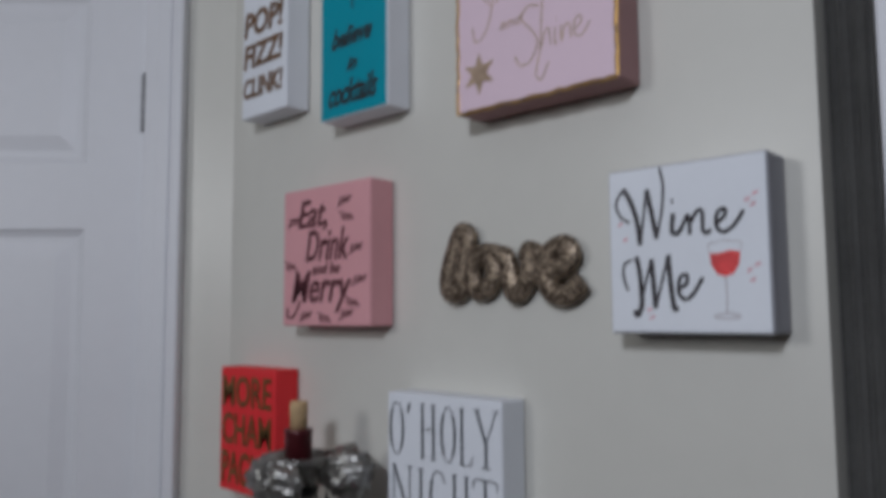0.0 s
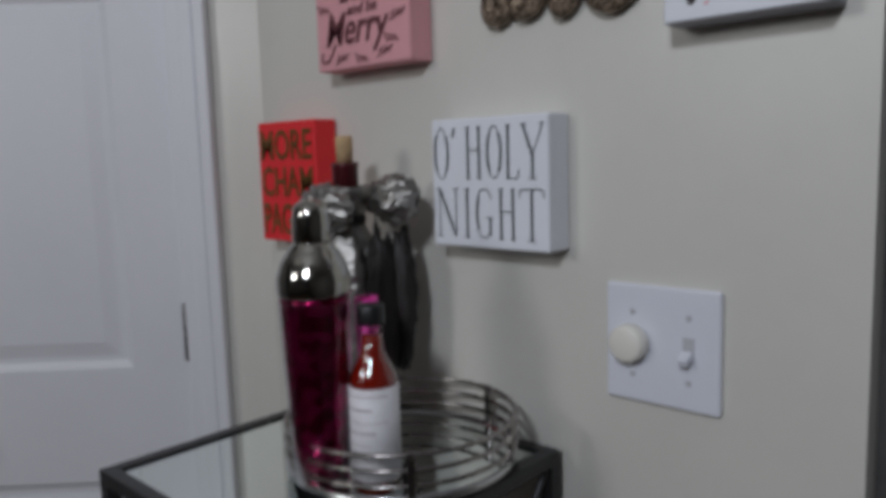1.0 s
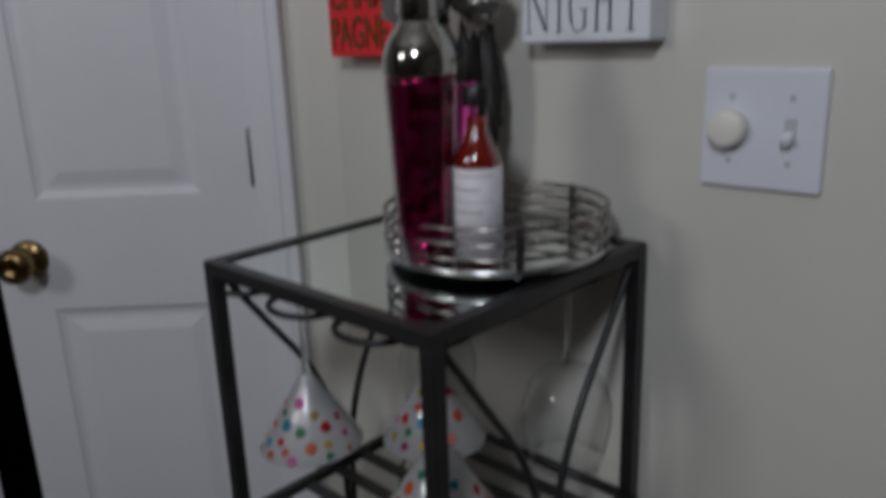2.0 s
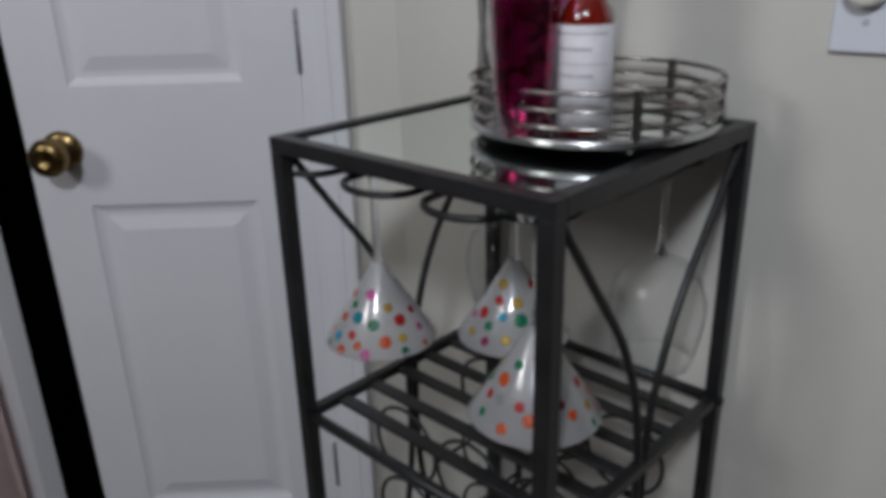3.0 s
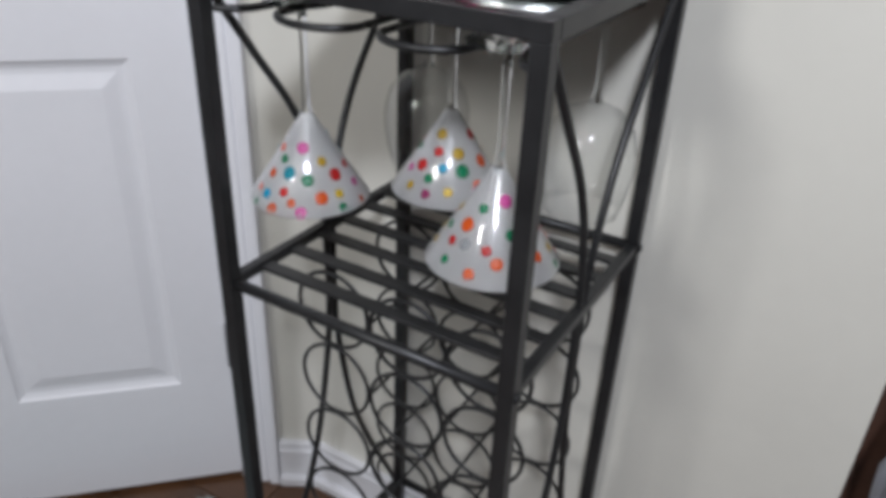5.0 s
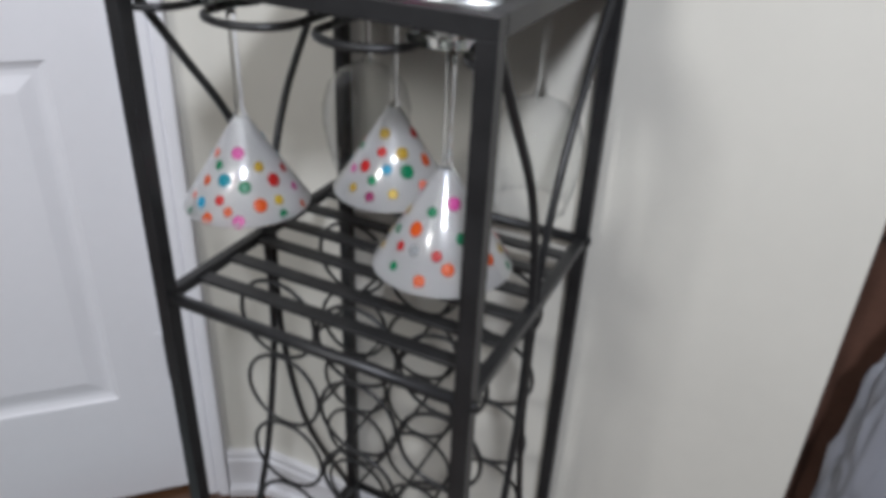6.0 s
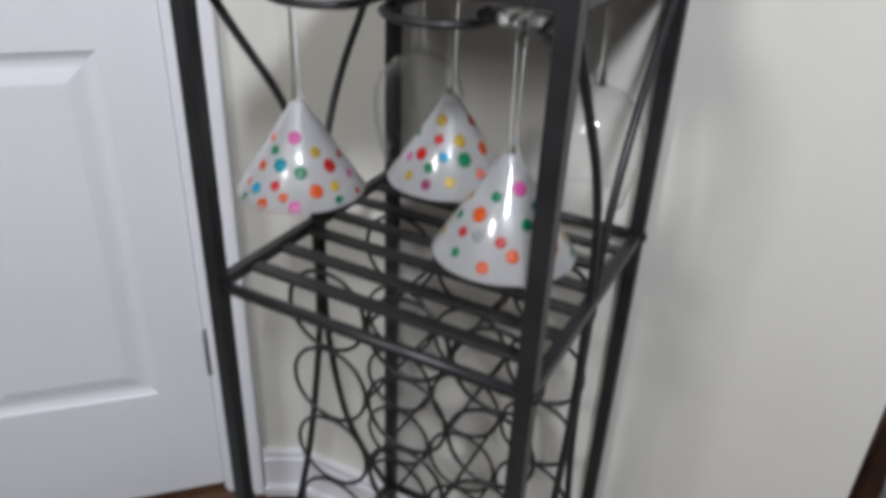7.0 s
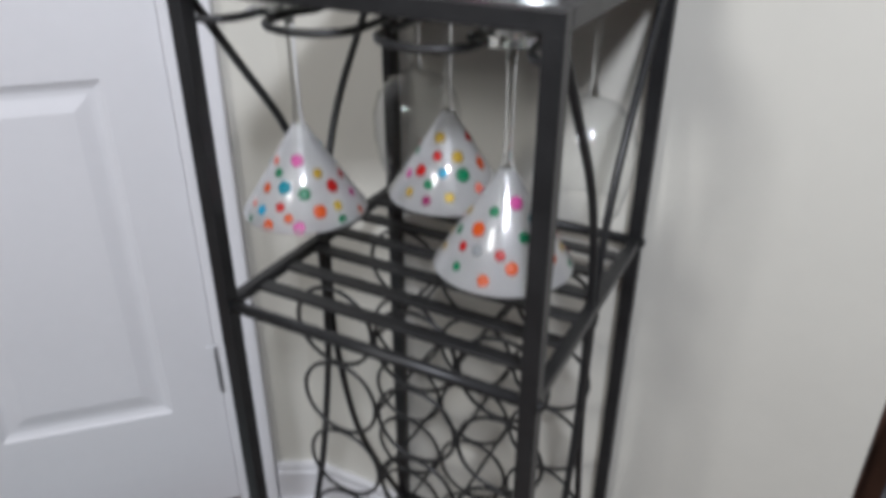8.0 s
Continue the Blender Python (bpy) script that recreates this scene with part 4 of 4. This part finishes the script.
# ---- bagged wine bottle ----
bag = thing("gift_bottle", (0.276, -0.082, RTOP - 0.003), "corked wine bottle in a crinkled silver gift bag with bow", "wine bottle")
prof = [(0.0, 0.0), (0.036, 0.0), (0.041, 0.006), (0.0415, 0.04), (0.040, 0.09), (0.0415, 0.14), (0.040, 0.18), (0.034, 0.205), (0.022, 0.228), (0.0175, 0.24), (0.022, 0.252), (0.035, 0.268), (0.040, 0.276), (0.037, 0.277), (0.018, 0.25), (0.0, 0.248)]
part("silver_bag", turned(prof, 60, ripple=0.045, waves=9), SILVER_CLOTH, bag, "crinkled silver metallic cloth bag", True)
part("bottle_neck", turned([(0.0, 0.2), (0.0148, 0.2), (0.0148, 0.298), (0.0155, 0.30), (0.0155, 0.304), (0.0, 0.3045)], 32), CAPSULE, bag, "burgundy foil capsule", True)
part("cork", turned([(0.0, 0.304), (0.0095, 0.304), (0.0098, 0.33), (0.009, 0.334), (0.0, 0.3345)], 24), CORK, bag, "bare cork", True)
part("ribbon", turned([(0.0185, 0.233), (0.0215, 0.236), (0.0215, 0.243), (0.0185, 0.246)], 32, ripple=0.03), RIBBON_AND_BAG_SHADE, bag, "dark ribbon tie", True)


def lump(cx, cy, cz, r, mat, seed, name="bow_loop", label="puffed loop of the silver bow"):
    """A crumpled pillow of cloth."""
    bm = bmesh.new()
    bmesh.ops.create_icosphere(bm, subdivisions=4, radius=1)
    for v in bm.verts:
        d = v.co.normalized()
        f = 0.9 + 0.25 * noise.noise(d * 2.2 + Vector((seed, 0, 0))) + 0.34 * abs(noise.noise(d * 4 + Vector((0, seed, 0)))) + 0.12 * abs(noise.noise(d * 9 + Vector((0, 0, seed))))
        v.co = Vector((cx + d.x * r[0] * f, cy + d.y * r[1] * f, cz + d.z * r[2] * f))
    return part(name, bm, mat, bag, label, True)


lump(0.006, -0.036, 0.254, (0.040, 0.020, 0.026), SILVER_CLOTH, 3)
lump(0.058, 0.020, 0.262, (0.032, 0.022, 0.028), SILVER_CLOTH, 7)
# two added black lumps stand in for the shaded side of the bag
lump(0.046, 0.006, 0.135, (0.019, 0.016, 0.092), RIBBON_AND_BAG_SHADE, 12, "bag_shade_lump", "black lump standing in for the bag's dark side")
lump(0.062, 0.026, 0.150, (0.014, 0.014, 0.080), RIBBON_AND_BAG_SHADE, 15, "bag_shade_lump", "black lump standing in for the bag's dark side")

# ---- rug ----
rug = new("rug")
rug.matrix_basis = wall_frame(Vector((-0.682, -0.731, 0)), Vector((0.731, -0.682, 0)), (-0.092, -0.158, 0))
tagged(rug, "pale blue shaggy rug lying before the closet door", "rug")
part("backing", box(0.012, 0.62, 0.012, 0.42, 0.001, 0.010, 0.003), RUG, rug)
rng = random.Random(9)
verts, faces = [], []
for i in range(17000):
    x, yy = rng.uniform(0.0, 0.62), rng.uniform(0.0, 0.42)
    a, lean, hgt, wd = rng.uniform(0, 6.28), rng.uniform(0.004, 0.026), rng.uniform(0.014, 0.03), rng.uniform(0.0006, 0.0013)
    dx, dy = math.cos(a), math.sin(a)
    base = len(verts)
    for f, hf, wf in ((0, 0, 1), (0.35, 0.65, 1.1), (0.75, 0.95, 0.9), (1.0, 0.9, 0.3)):
        cx, cy, cz = x + dx * lean * f, yy + dy * lean * f, 0.008 + hgt * hf
        verts += [(cx - wd * wf * dy, cy + wd * wf * dx, cz), (cx + wd * wf * dy, cy - wd * wf * dx, cz)]
    faces += [(base + k, base + k + 1, base + k + 3, base + k + 2) for k in (0, 2, 4)]
data = bpy.data.meshes.new("pile")
data.from_pydata(verts, [], faces)
data.materials.append(RUG)
ob = new("pile", data)
ob.parent = rug
tagged(ob, "shaggy pale blue pile", kind="stuff")

# ---- beside the wall's end ----
curtain = thing("curtain", (END + 0.02, 0.02, 0), "charcoal cloth curtain hanging beside the wall end", "curtain")
bm = bmesh.new()
cols = 40
lo, hi = [], []
for i in range(cols + 1):
    u = -0.018 + 0.032 * i / cols
    d = 0.0025 * math.sin(i * 0.35) + 0.001 * math.sin(i * 0.9)
    lo.append(bm.verts.new((u, d, 0.78)))
    hi.append(bm.verts.new((u, d * 0.8, 2.35)))
for i in range(cols):
    bm.faces.new((lo[i], lo[i + 1], hi[i + 1], hi[i]))
bmesh.ops.solidify(bm, geom=bm.faces[:], thickness=0.003)
part("drape", bm, DARK_PANEL, curtain, "", True)
slab("trim_opening", box(END + 0.037, END + 0.06, 0.012, 0.03, 0.77, 2.3, 0.003), WHITE, "white casing of the next opening")
cabinet = thing("cabinet", (END + 0.305, 0.22, 0), "dark brown wooden cabinet past the wall end", "cabinet")
part("body", box(-0.302, 0.3, -0.17, 0.25, 0.03, 0.74, 0.004), BROWN, cabinet)
part("top", box(-0.303, 0.31, -0.19, 0.26, 0.74, 0.765, 0.004), BROWN, cabinet)
part("plinth", box(-0.295, 0.29, -0.155, 0.24, 0.0, 0.03, 0.002), BROWN, cabinet)
film_bag = thing("plastic_bag", (END + 0.098, -0.022, 0.0), "crumpled clear plastic bag leaning on the cabinet", "bag")
bm = bmesh.new()
bmesh.ops.create_icosphere(bm, subdivisions=5, radius=1)
for v in bm.verts:
    d = v.co.normalized()
    f = 1 + 0.14 * noise.noise(d * 2.5) + 0.22 * abs(noise.noise(d * 5.5)) + 0.06 * noise.noise(d * 14)
    v.co = Vector((d.x * 0.07 * f, d.y * 0.045 * f, 0.36 + d.z * 0.34 * f))
lowest = min(v.co.z for v in bm.verts)
for v in bm.verts:
    v.co.z -= lowest
part("film", bm, POLY, film_bag, "", True)

# ---- pink cloth on the far door ----
cloth = thing("hanging_cloth", OPENING * AD, "dusty pink cloth hanging over the closet door", "cloth")
bm = bmesh.new()
m = wall_frame(CD, CN, (0, 0, 0))
rows_ = []
for j in range(30):
    z = 0.05 + 0.80 * j / 29
    row = []
    for i in range(24):
        u = 0.06 + (0.30 + 0.035 * (1 - j / 29)) * i / 23
        row.append(bm.verts.new(m @ Vector((u, 0.014 + 0.006 * math.sin(i * 0.9 + 0.04 * j) + 0.003 * math.sin(i * 2.1), z))))
    rows_.append(row)
for a, b in zip(rows_, rows_[1:]):
    for i in range(23):
        bm.faces.new((a[i], a[i + 1], b[i + 1], b[i]))
bmesh.ops.solidify(bm, geom=bm.faces[:], thickness=0.003)
part("folded_cloth", bm, PINK_CLOTH, cloth, "", True)

floor_boards()
# ---- room lamps ----
pendant_lamp = area_lamp("pendant_lamp", (1.15, -1.6, 2.05), (0.45, -0.1, 1.0), 0.20, 17.0, (0.96, 0.955, 0.985), "SQUARE")
side_lamp = area_lamp("side_lamp", (0.0, -2.2, 1.85), (0.4, 0.0, 1.0), 0.36, 10.0, (0.985, 0.945, 0.885), "SQUARE")
